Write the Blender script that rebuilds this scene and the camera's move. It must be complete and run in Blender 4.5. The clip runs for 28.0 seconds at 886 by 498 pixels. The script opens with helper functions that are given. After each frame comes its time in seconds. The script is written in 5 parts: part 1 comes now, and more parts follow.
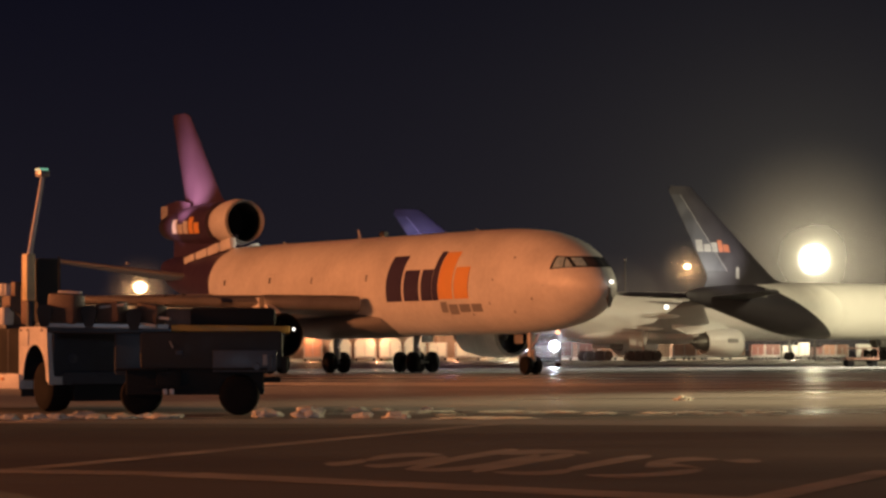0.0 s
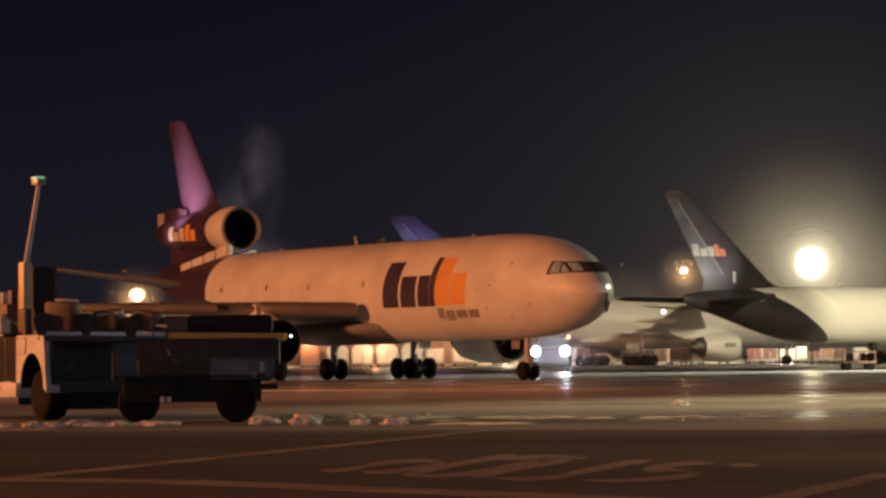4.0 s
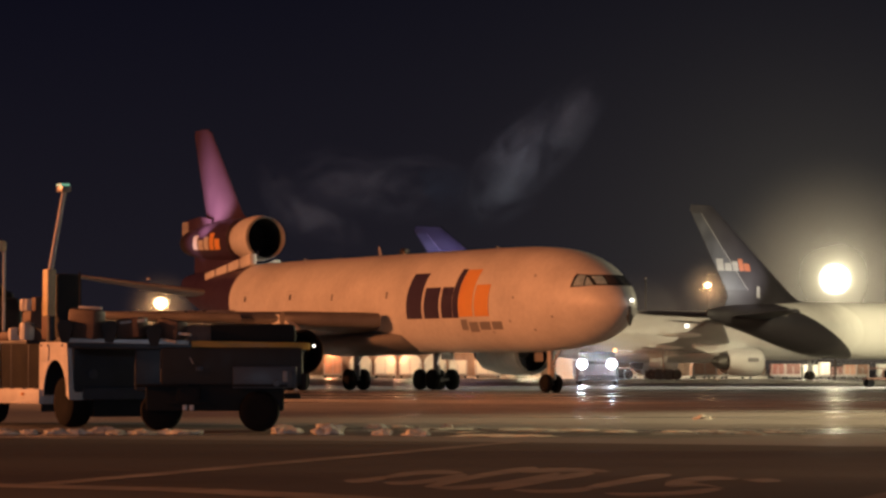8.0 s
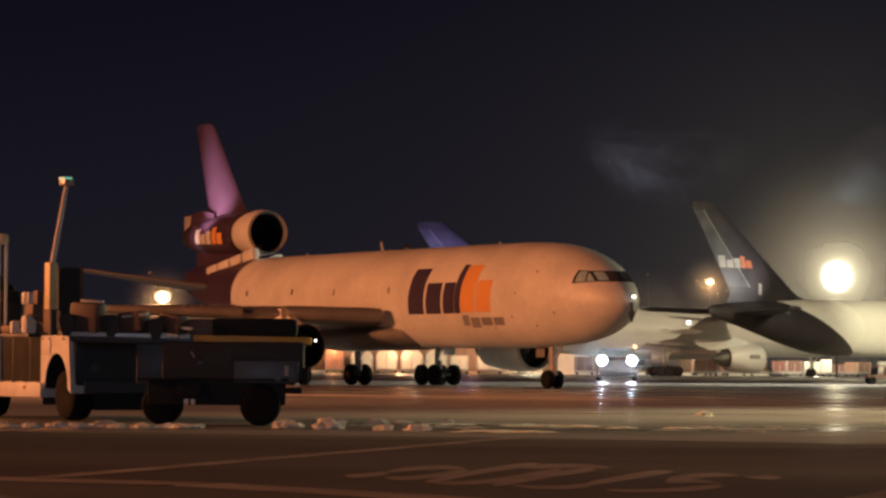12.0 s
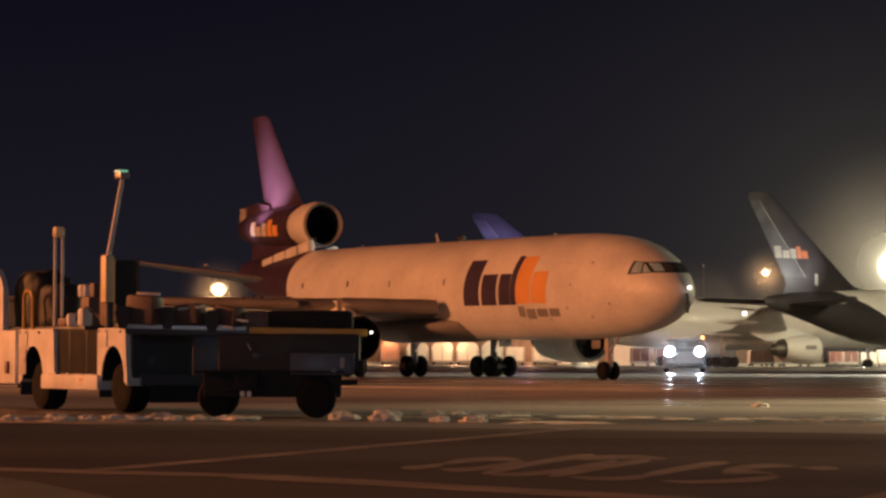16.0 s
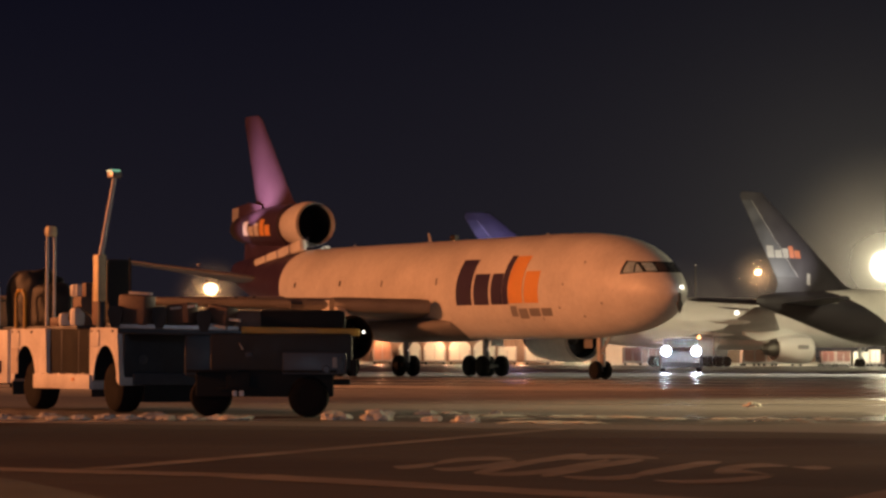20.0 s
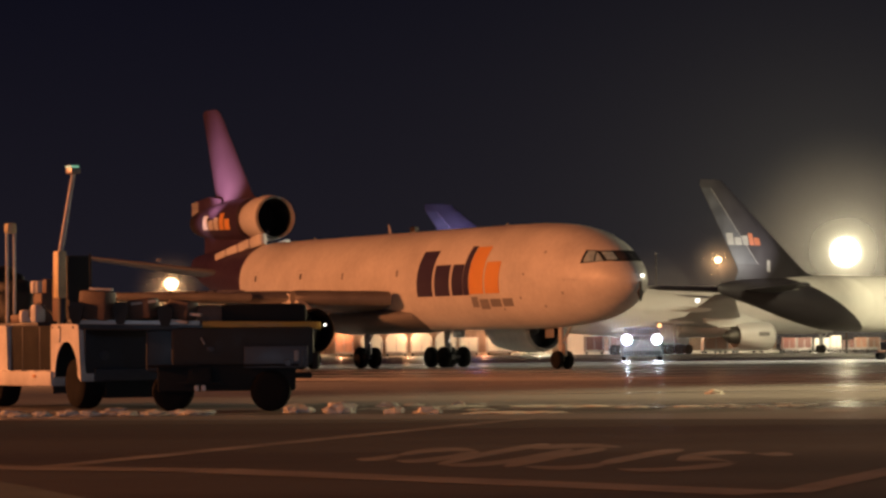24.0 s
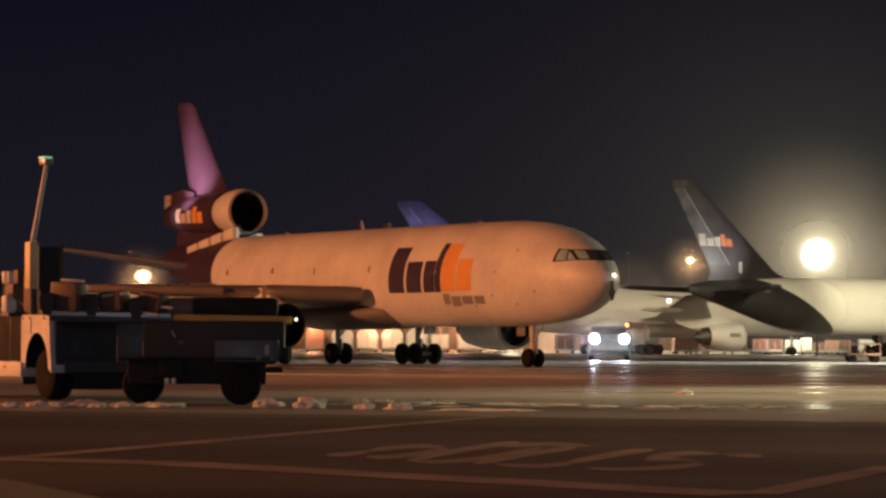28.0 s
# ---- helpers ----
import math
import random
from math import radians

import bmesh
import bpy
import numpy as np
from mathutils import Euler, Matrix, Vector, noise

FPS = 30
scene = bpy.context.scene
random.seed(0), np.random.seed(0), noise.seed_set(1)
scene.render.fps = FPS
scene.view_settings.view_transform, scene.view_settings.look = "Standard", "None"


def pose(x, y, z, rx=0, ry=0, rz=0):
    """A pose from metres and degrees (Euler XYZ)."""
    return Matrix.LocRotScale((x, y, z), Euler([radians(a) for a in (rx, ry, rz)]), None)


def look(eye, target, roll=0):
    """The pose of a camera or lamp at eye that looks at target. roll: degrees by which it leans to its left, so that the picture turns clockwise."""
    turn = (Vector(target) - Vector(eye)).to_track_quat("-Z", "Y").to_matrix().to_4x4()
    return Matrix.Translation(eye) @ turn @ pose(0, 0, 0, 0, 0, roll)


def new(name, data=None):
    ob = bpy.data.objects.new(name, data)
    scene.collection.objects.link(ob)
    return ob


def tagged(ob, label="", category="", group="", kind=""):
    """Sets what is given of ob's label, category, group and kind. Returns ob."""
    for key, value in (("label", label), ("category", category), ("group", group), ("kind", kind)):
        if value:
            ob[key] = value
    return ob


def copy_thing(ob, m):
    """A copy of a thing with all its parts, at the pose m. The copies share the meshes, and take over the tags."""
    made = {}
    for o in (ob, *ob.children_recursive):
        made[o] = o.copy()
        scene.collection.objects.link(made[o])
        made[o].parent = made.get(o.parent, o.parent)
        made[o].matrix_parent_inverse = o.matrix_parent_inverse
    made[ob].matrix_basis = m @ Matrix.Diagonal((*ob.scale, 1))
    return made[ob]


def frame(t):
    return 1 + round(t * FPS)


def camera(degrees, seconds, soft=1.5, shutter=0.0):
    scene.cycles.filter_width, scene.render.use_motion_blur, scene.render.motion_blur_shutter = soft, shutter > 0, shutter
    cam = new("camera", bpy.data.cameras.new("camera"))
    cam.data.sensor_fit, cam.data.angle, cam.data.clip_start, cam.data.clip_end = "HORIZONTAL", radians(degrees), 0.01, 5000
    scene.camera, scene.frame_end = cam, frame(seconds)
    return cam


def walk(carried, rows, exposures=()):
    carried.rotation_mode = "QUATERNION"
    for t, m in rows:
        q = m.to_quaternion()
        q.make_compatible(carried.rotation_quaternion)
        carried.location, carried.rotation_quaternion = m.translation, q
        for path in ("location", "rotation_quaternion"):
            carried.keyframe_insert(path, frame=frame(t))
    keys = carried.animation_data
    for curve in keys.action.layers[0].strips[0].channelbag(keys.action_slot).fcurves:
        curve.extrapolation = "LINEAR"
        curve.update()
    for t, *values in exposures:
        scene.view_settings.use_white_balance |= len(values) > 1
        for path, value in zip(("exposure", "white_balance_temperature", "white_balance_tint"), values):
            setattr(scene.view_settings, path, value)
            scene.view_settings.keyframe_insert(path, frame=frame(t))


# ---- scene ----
EYE = (0.0, 0.0, 1.32)
cam = camera(16.228, 28.0, 2.6)
# seconds, pan to the right, tilt up and lean in degrees
PATH = (
    (0, 1.424, 1.889, -0.262),
    (0.5, 1.412, 1.937, -0.267),
    (1, 1.403, 1.944, -0.275),
    (1.5, 1.428, 1.942, -0.240),
    (2, 1.457, 1.954, -0.179),
    (2.5, 1.460, 1.981, -0.157),
    (4.5, 1.416, 2.016, -0.764),
    (5, 1.295, 2.311, -0.796),
    (5.5, 1.536, 2.451, 0.067),
    (6, 1.390, 2.486, 0.090),
    (6.5, 1.228, 2.480, 0.077),
    (7, 1.130, 2.404, 0.066),
    (7.5, 1.064, 2.304, 0.021),
    (8, 1.044, 2.212, 0.066),
    (8.5, 1.042, 2.180, 0.048),
    (9, 1.048, 2.176, 0.112),
    (9.5, 1.066, 2.196, 0.128),
    (10, 1.084, 2.192, 0.231),
    (10.5, 1.101, 2.151, 0.232),
    (11, 1.112, 2.141, 0.211),
    (11.5, 1.098, 2.137, 0.317),
    (13.5, 0.494, 2.065, 0.232),
    (14, 0.239, 2.038, 0.191),
    (14.5, 0.064, 2.021, 0.178),
    (15, -0.014, 2.007, 0.177),
    (15.5, -0.018, 1.991, 0.202),
    (16, -0.015, 1.966, 0.204),
    (16.5, -0.002, 1.942, 0.230),
    (17, 0.000, 1.910, 0.200),
    (17.5, 0.014, 1.907, 0.240),
    (18, 0.033, 1.900, 0.254),
    (18.5, 0.113, 1.934, 0.223),
    (19, 0.113, 1.909, 0.169),
    (19.5, 0.113, 1.931, 0.167),
    (20, 0.127, 1.959, 0.208),
    (20.5, 0.160, 1.923, 0.297),
    (21, 0.454, 1.755, 0.402),
    (21.5, 0.633, 1.721, 0.557),
    (23.5, 0.400, 1.681, -0.376),
    (24, 0.859, 1.799, -0.579),
    (24.5, 1.117, 1.884, -0.575),
    (25, 1.155, 1.930, -0.467),
    (25.5, 1.138, 1.901, -0.257),
    (26, 1.172, 1.834, -0.088),
    (26.5, 1.216, 1.776, 0.037),
    (27, 1.288, 1.745, 0.118),
    (27.5, 1.340, 1.724, 0.210),
    (28, 1.368, 1.737, 0.267),
)


def aim(pan, tilt, lean):
    p, q = radians(pan), radians(tilt)
    way = Vector((math.sin(p) * math.cos(q), math.cos(p) * math.cos(q), math.sin(q)))
    return look(EYE, Vector(EYE) + way, lean)


walk(cam, [(t, aim(p, q, r)) for t, p, q, r in PATH])

# ---- world and light ----
world = bpy.data.worlds.new("night_sky")
scene.world = world
world.use_nodes = True


def night_sky():
    nt = world.node_tree
    n, l = nt.nodes, nt.links
    n.clear()
    out = n.new("ShaderNodeOutputWorld")
    bg = n.new("ShaderNodeBackground")
    tc = n.new("ShaderNodeTexCoord")
    sep = n.new("ShaderNodeSeparateXYZ")
    l.new(tc.outputs["Generated"], sep.inputs[0])
    # sky brighter low down, with the high mast's halo painted in as a lobe
    dot = n.new("ShaderNodeVectorMath")
    dot.operation = "DOT_PRODUCT"
    l.new(tc.outputs["Generated"], dot.inputs[0])
    dot.inputs[1].default_value = Vector((0.143, 0.989, 0.027)).normalized()
    off = n.new("ShaderNodeMath")
    off.operation = "SUBTRACT"
    off.inputs[0].default_value = 1.0
    l.new(dot.outputs["Value"], off.inputs[1])
    spread = n.new("ShaderNodeMath")
    spread.operation = "MULTIPLY_ADD"
    l.new(off.outputs[0], spread.inputs[0])
    spread.inputs[1].default_value, spread.inputs[2].default_value = 1 / 0.0008, 1.0
    wide = n.new("ShaderNodeMath")
    wide.operation = "DIVIDE"
    wide.inputs[0].default_value = 1.0
    l.new(spread.outputs[0], wide.inputs[1])
    up = n.new("ShaderNodeMapRange")
    up.inputs["From Min"].default_value = 0.0
    up.inputs["From Max"].default_value = 0.12
    l.new(sep.outputs["Z"], up.inputs["Value"])
    base = n.new("ShaderNodeMix")
    base.data_type = "RGBA"
    base.inputs["A"].default_value = (0.0112, 0.0096, 0.0150, 1)
    base.inputs["B"].default_value = (0.0034, 0.0033, 0.0086, 1)
    l.new(up.outputs[0], base.inputs["Factor"])
    glow = n.new("ShaderNodeMix")
    glow.data_type = "RGBA"
    glow.blend_type = "ADD"
    glow.inputs["B"].default_value = (0.045, 0.0405, 0.0265, 1)
    l.new(base.outputs["Result"], glow.inputs["A"])
    l.new(wide.outputs[0], glow.inputs["Factor"])
    l.new(glow.outputs["Result"], bg.inputs["Color"])
    bg.inputs["Strength"].default_value = 1.0
    l.new(bg.outputs[0], out.inputs[0])


night_sky()


def point_lamp(name, place, watts, colour, radius=0.6):
    d = bpy.data.lights.new(name, "POINT")
    d.energy, d.color, d.shadow_soft_size = watts, colour, radius
    ob = new(name, d)
    ob.location = place
    return ob


def spot_lamp(name, place, target, watts, colour, angle, blend=0.5, radius=0.3):
    d = bpy.data.lights.new(name, "SPOT")
    d.energy, d.color, d.shadow_soft_size = watts, colour, radius
    d.spot_size, d.spot_blend = radians(angle), blend
    ob = new(name, d)
    ob.matrix_basis = look(place, target)
    return ob


SODIUM = (1.0, 0.315, 0.105)
COOL = (1.0, 0.87, 0.53)
# sodium floodlights of the stand, outside the view to the left
spot_lamp("sodium_flood_or_fill", (-128, 110, 29), (-5, 165, 3), 700000, SODIUM, 110, 0.6, 1.2)
# unseen sodium spots, coned to light service road and parked vehicles separately
spot_lamp("sodium_flood_or_fill", (-34, 22, 17), (2, 37, 0), 36000, SODIUM, 70, 0.9, 0.8)
spot_lamp("sodium_flood_or_fill", (-78, 54, 19), (-7.8, 71.0, 1.6), 58000, SODIUM, 21, 0.35, 0.8)
# white high mast over the far stands
point_lamp("mast_or_fill_light", (54.42, 376.0, 12.28), 3000, COOL, 0.35)
# unseen sodium spot, added to brighten the apron
spot_lamp("sodium_flood_or_fill", (-50, 140, 24), (4, 116, 0), 82000, SODIUM, 46, 0.8, 0.8)
# sodium street lamps
for place in ((-24.6, 339.0, 7.6), (46.4, 447.0, 12.9)):
    point_lamp("street_light", place, 900, (1.0, 0.50, 0.20), 0.5)
# unseen fill spots to the right, added to brighten the far freighters and apron
spot_lamp("mast_or_fill_light", (56, 288, 14), (42, 340, 9), 60000, COOL, 105, 0.6, 1.6)
spot_lamp("mast_or_fill_light", (92, 292, 25), (48, 386, 3), 180000, COOL, 40, 0.5, 1.6)
spot_lamp("mast_or_fill_light", (150, 130, 28), (0, 130, 0), 44000, (1.0, 0.84, 0.62), 110, 0.7, 1.6)
# unseen white fill behind the camera, added to lift the vehicles' dark faces
spot_lamp("mast_or_fill_light", (-1, -62, 5.5), (-4, 68, 1), 30000, (0.66, 0.79, 1.0), 34, 0.8, 1.6)
# unseen fills, added to brighten taxiway, apron and road
spot_lamp("mast_or_fill_light", (112, 235, 30), (36, 165, 0), 210000, COOL, 72, 0.8, 1.6)
spot_lamp("mast_or_fill_light", (50, 108, 30), (30, 89.5, 0), 270000, (1.0, 0.78, 0.42), 55, 0.7, 1.6)
spot_lamp("mast_or_fill_light", (26, 38, 20), (13, 44, 0), 10000, (1.0, 0.56, 0.30), 60, 0.8, 1.2)
spot_lamp("mast_or_fill_light", (58, 235, 12), (28, 225, 0), 290000, (1.0, 0.90, 0.70), 60, 0.8, 1.6)
# unseen narrow fill, added to light the drifting smoke
spot_lamp("mast_or_fill_light", (100, 300, 30), (-6, 224, 15), 170000, (0.92, 0.95, 1.0), 16, 0.8, 1.6)
# logo lights on the tailplane of the taxiing freighter
TAIL = Matrix.Translation((12.63, 168.75, 0)) @ pose(0, 0, 0, 0, 0, -60.8)
for side in (-1, 1):
    spot_lamp("logo_light", TAIL @ Vector((-49.5, side * 5.2, 9.0)), TAIL @ Vector((-48.9, 0, 13.9)), 9800, (1.0, 0.56, 0.60), 56, 0.8, 0.15)
spot_lamp("logo_light", TAIL @ Vector((-51.0, -6.0, 9.0)), TAIL @ Vector((-51.0, -1.2, 9.8)), 620, (1.0, 0.70, 0.68), 30, 0.9, 0.15)
C_POSE = pose(60.4, 407.0, 0, 0, 0, 29)
spot_lamp("logo_light", C_POSE @ Vector((-56.5, -6.5, 9.0)), C_POSE @ Vector((-58.5, 0, 15.5)), 17000, (0.50, 0.43, 1.0), 80, 0.9, 0.15)
B_POSE = pose(77.8, 370.0, 0, 0, 0, 45)
spot_lamp("logo_light", B_POSE @ Vector((-55.5, -7.5, 7.9)), B_POSE @ Vector((-57.5, 0, 13.0)), 4600, (1.0, 0.94, 0.86), 80, 0.9, 0.15)
# lamps on the front of the cargo hall
for x in (-76, -56, -36, -20, -8, 1.6, 12.3, 24):
    point_lamp("wall_light", (x, 442.4, 4.1), 1100, (1.0, 0.42, 0.20), 0.3)
# unseen fill lamps, added to brighten containers and carts before the hall
for x, watts in ((-40, 1300), (-12, 1100), (4, 1100), (20, 1500), (38, 6200), (58, 6500), (78, 6500)):
    point_lamp("yard_fill_light", (x, 424.0 if x > 30 else 434.0, 6.0), watts, (1.0, 0.84, 0.58), 0.4)


# ---- materials ----
def material(name, colour, rough=0.6, metal=0.0, grain=40.0, vary=0.25, stain=2.0, bump=0.15, rrange=0.12, coat=0.0, emit=0.0, random_tone=0.0):
    m = bpy.data.materials.new(name)
    m.use_nodes = True
    nt = m.node_tree
    n, l = nt.nodes, nt.links
    b = n["Principled BSDF"]
    tc = n.new("ShaderNodeTexCoord")
    fine, large = n.new("ShaderNodeTexNoise"), n.new("ShaderNodeTexNoise")
    fine.inputs["Scale"].default_value, large.inputs["Scale"].default_value = grain, stain
    fine.inputs["Detail"].default_value, large.inputs["Detail"].default_value = 6, 5
    l.new(tc.outputs["Object"], fine.inputs["Vector"])
    l.new(tc.outputs["Object"], large.inputs["Vector"])
    mix = n.new("ShaderNodeMath")
    mix.operation = "MULTIPLY_ADD"
    l.new(large.outputs["Fac"], mix.inputs[0])
    mix.inputs[1].default_value = 0.7
    half = n.new("ShaderNodeMath")
    half.operation = "MULTIPLY"
    half.inputs[1].default_value = 0.3
    l.new(fine.outputs["Fac"], half.inputs[0])
    l.new(half.outputs[0], mix.inputs[2])
    tone = n.new("ShaderNodeMapRange")
    tone.inputs["From Min"].default_value, tone.inputs["From Max"].default_value = 0.3, 0.7
    tone.inputs["To Min"].default_value, tone.inputs["To Max"].default_value = 1 - vary, 1 + vary * 0.6
    l.new(mix.outputs[0], tone.inputs["Value"])
    last = tone.outputs[0]
    if random_tone:
        info = n.new("ShaderNodeObjectInfo")
        rr = n.new("ShaderNodeMapRange")
        rr.inputs["To Min"].default_value, rr.inputs["To Max"].default_value = 1 - random_tone, 1 + random_tone
        l.new(info.outputs["Random"], rr.inputs["Value"])
        mm = n.new("ShaderNodeMath")
        mm.operation = "MULTIPLY"
        l.new(last, mm.inputs[0])
        l.new(rr.outputs[0], mm.inputs[1])
        last = mm.outputs[0]
    col = n.new("ShaderNodeVectorMath")
    col.operation = "SCALE"
    col.inputs[0].default_value = colour
    l.new(last, col.inputs["Scale"])
    l.new(col.outputs[0], b.inputs["Base Color"])
    ro = n.new("ShaderNodeMapRange")
    ro.inputs["From Min"].default_value, ro.inputs["From Max"].default_value = 0.3, 0.7
    ro.inputs["To Min"].default_value, ro.inputs["To Max"].default_value = max(0.02, rough - rrange), min(1, rough + rrange)
    l.new(large.outputs["Fac"], ro.inputs["Value"])
    l.new(ro.outputs[0], b.inputs["Roughness"])
    b.inputs["Metallic"].default_value = metal
    b.inputs["Coat Weight"].default_value = coat
    if bump:
        bp = n.new("ShaderNodeBump")
        bp.inputs["Strength"].default_value, bp.inputs["Distance"].default_value = bump, 0.02
        l.new(fine.outputs["Fac"], bp.inputs["Height"])
        l.new(bp.outputs[0], b.inputs["Normal"])
    if emit:
        b.inputs["Emission Color"].default_value = (*colour, 1)
        b.inputs["Emission Strength"].default_value = emit
    return m


def pavement_material(name, dark, light, smooth_r, rough_r):
    m = bpy.data.materials.new(name)
    m.use_nodes = True
    nt = m.node_tree
    n, l = nt.nodes, nt.links
    b = n["Principled BSDF"]
    tc = n.new("ShaderNodeTexCoord")
    grain, patch, streak = (n.new("ShaderNodeTexNoise") for _ in range(3))
    grain.inputs["Scale"].default_value, grain.inputs["Detail"].default_value = 30, 4
    patch.inputs["Scale"].default_value, patch.inputs["Detail"].default_value = 0.06, 6
    streak.inputs["Scale"].default_value, streak.inputs["Detail"].default_value = 1.0, 4
    l.new(tc.outputs["Object"], grain.inputs["Vector"])
    l.new(tc.outputs["Object"], patch.inputs["Vector"])
    mp = n.new("ShaderNodeMapping")
    mp.inputs["Scale"].default_value = (0.02, 0.12, 1)
    mp.inputs["Rotation"].default_value = (0, 0, radians(6))
    l.new(tc.outputs["Object"], mp.inputs["Vector"])
    l.new(mp.outputs[0], streak.inputs["Vector"])
    ramp = n.new("ShaderNodeValToRGB")
    ramp.color_ramp.elements[0].position, ramp.color_ramp.elements[0].color = 0.3, (*dark, 1)
    ramp.color_ramp.elements[1].position, ramp.color_ramp.elements[1].color = 0.7, (*light, 1)
    mixv = n.new("ShaderNodeMix")
    mixv.data_type = "FLOAT"
    mixv.inputs["Factor"].default_value = 0.55
    l.new(patch.outputs["Fac"], mixv.inputs["A"])
    l.new(streak.outputs["Fac"], mixv.inputs["B"])
    l.new(mixv.outputs["Result"], ramp.inputs[0])
    l.new(ramp.outputs[0], b.inputs["Base Color"])
    wet = n.new("ShaderNodeMapRange")
    wet.inputs["From Min"].default_value, wet.inputs["From Max"].default_value = 0.38, 0.62
    wet.inputs["To Min"].default_value, wet.inputs["To Max"].default_value = smooth_r, rough_r
    l.new(streak.outputs["Fac"], wet.inputs["Value"])
    l.new(wet.outputs[0], b.inputs["Roughness"])
    bp = n.new("ShaderNodeBump")
    bp.inputs["Strength"].default_value, bp.inputs["Distance"].default_value = 0.12, 0.01
    l.new(grain.outputs["Fac"], bp.inputs["Height"])
    l.new(bp.outputs[0], b.inputs["Normal"])
    return m


M_CONCRETE = pavement_material("damp_concrete", (0.205, 0.202, 0.196), (0.345, 0.342, 0.332), 0.23, 0.44)
M_ASPHALT = pavement_material("dark_asphalt", (0.050, 0.040, 0.035), (0.092, 0.074, 0.065), 0.50, 0.80)
M_DAMP = pavement_material("damp_taxiway_asphalt", (0.240, 0.236, 0.228), (0.380, 0.374, 0.362), 0.21, 0.36)
M_DAMP.node_tree.nodes["Principled BSDF"].inputs["Specular IOR Level"].default_value = 0.34
M_SLUSH = pavement_material("wet_slushy_asphalt", (0.075, 0.072, 0.066), (0.19, 0.185, 0.175), 0.36, 0.62)
M_SLUSHY = material("dirty_grey_slush", (0.42, 0.41, 0.39), 0.6, 0, 10, 0.4, 2.5, 0.5, random_tone=0.35)
M_WHITE = material("white_aircraft_paint", (0.78, 0.77, 0.75), 0.42, 0, 9, 0.10, 0.7, 0.02, 0.08, 0.1)
M_PURPLE = material("purple_aircraft_paint", (0.062, 0.038, 0.068), 0.42, 0, 9, 0.15, 0.7, 0.02, 0.08, 0.1)
# darker copy of the purple; the far tails' shade is in the colour
M_PURPLE_SHADED = material("shaded_purple_aircraft_paint", (0.036, 0.032, 0.038), 0.45, 0, 9, 0.15, 0.7, 0.02, 0.08, 0.1)
M_LOGO_PURPLE = material("purple_lettering_paint", (0.056, 0.042, 0.085), 0.45, 0, 9, 0.12, 1, 0.02)
M_LOGO_ORANGE = material("orange_lettering_paint", (0.84, 0.40, 0.12), 0.45, 0, 9, 0.1, 1, 0.02)
M_LOGO_GREY = material("grey_lettering_paint", (0.28, 0.27, 0.27), 0.5, 0, 9, 0.2, 1, 0.02)
M_LOGO_WHITE = material("white_lettering_paint", (0.72, 0.70, 0.68), 0.45, 0, 9, 0.1, 1, 0.02)
# darker copies of the lettering paints; the far fin's dim light is painted in
M_FIN_WHITE = material("dimmed_white_lettering_paint", (0.27, 0.26, 0.25), 0.5, 0, 5, 0.35, 1, 0.02)
M_FIN_ORANGE = material("dimmed_red_orange_lettering_paint", (0.34, 0.11, 0.06), 0.5, 0, 5, 0.3, 1, 0.02)
M_WHITE_WORN = material("weathered_white_aircraft_paint", (0.76, 0.74, 0.71), 0.45, 0, 3.5, 0.20, 0.35, 0.03, 0.10, 0.05)
M_GREY = material("grey_wing_paint", (0.20, 0.195, 0.195), 0.45, 0.1, 9, 0.15, 0.8, 0.03)
M_METAL = material("bare_metal", (0.62, 0.60, 0.57), 0.32, 0.9, 20, 0.15, 2, 0.03)
M_DARKMETAL = material("burnt_metal", (0.12, 0.11, 0.10), 0.45, 0.8, 20, 0.3, 2, 0.05)
M_BLACK = material("dark_interior", (0.026, 0.027, 0.028), 0.7, 0, 20, 0.2, 2, 0.02)
M_TYRE = material("tyre_rubber", (0.012, 0.0115, 0.0115), 0.85, 0, 60, 0.3, 4, 0.2, 0.08)
M_BLACK.node_tree.nodes["Principled BSDF"].inputs["Specular IOR Level"].default_value = 0.1
M_TYRE.node_tree.nodes["Principled BSDF"].inputs["Specular IOR Level"].default_value = 0.15
M_GLASS = material("cockpit_glass", (0.10, 0.095, 0.09), 0.15, 0, 9, 0.1, 1, 0.0, 0.03, 0.5)
M_STRUT = material("strut_paint", (0.42, 0.42, 0.42), 0.45, 0.2, 30, 0.25, 3, 0.05)
M_GSE_WHITE = material("worn_white_vehicle_paint", (0.74, 0.72, 0.68), 0.5, 0, 25, 0.28, 1.5, 0.06)
M_GSE_DARK = material("dark_vehicle_paint", (0.032, 0.041, 0.054), 0.5, 0, 25, 0.3, 1.5, 0.08)
M_YELLOW = material("yellow_safety_paint", (0.56, 0.33, 0.04), 0.5, 0, 25, 0.25, 2, 0.06)
M_RUBBER = material("black_belt_rubber", (0.03, 0.03, 0.03), 0.7, 0, 40, 0.3, 3, 0.1)
M_STEEL = material("galvanised_steel", (0.42, 0.41, 0.40), 0.45, 0.7, 40, 0.2, 3, 0.05)
M_SNOW = material("dirty_snow", (0.82, 0.80, 0.70), 0.75, 0, 12, 0.25, 3, 0.6)
M_LINE = material("worn_road_paint", (0.26, 0.228, 0.208), 0.7, 0, 20, 0.5, 0.8, 0.1)
M_WALL = material("cargo_hall_cladding", (0.26, 0.18, 0.13), 0.7, 0, 6, 0.2, 0.2, 0.05)
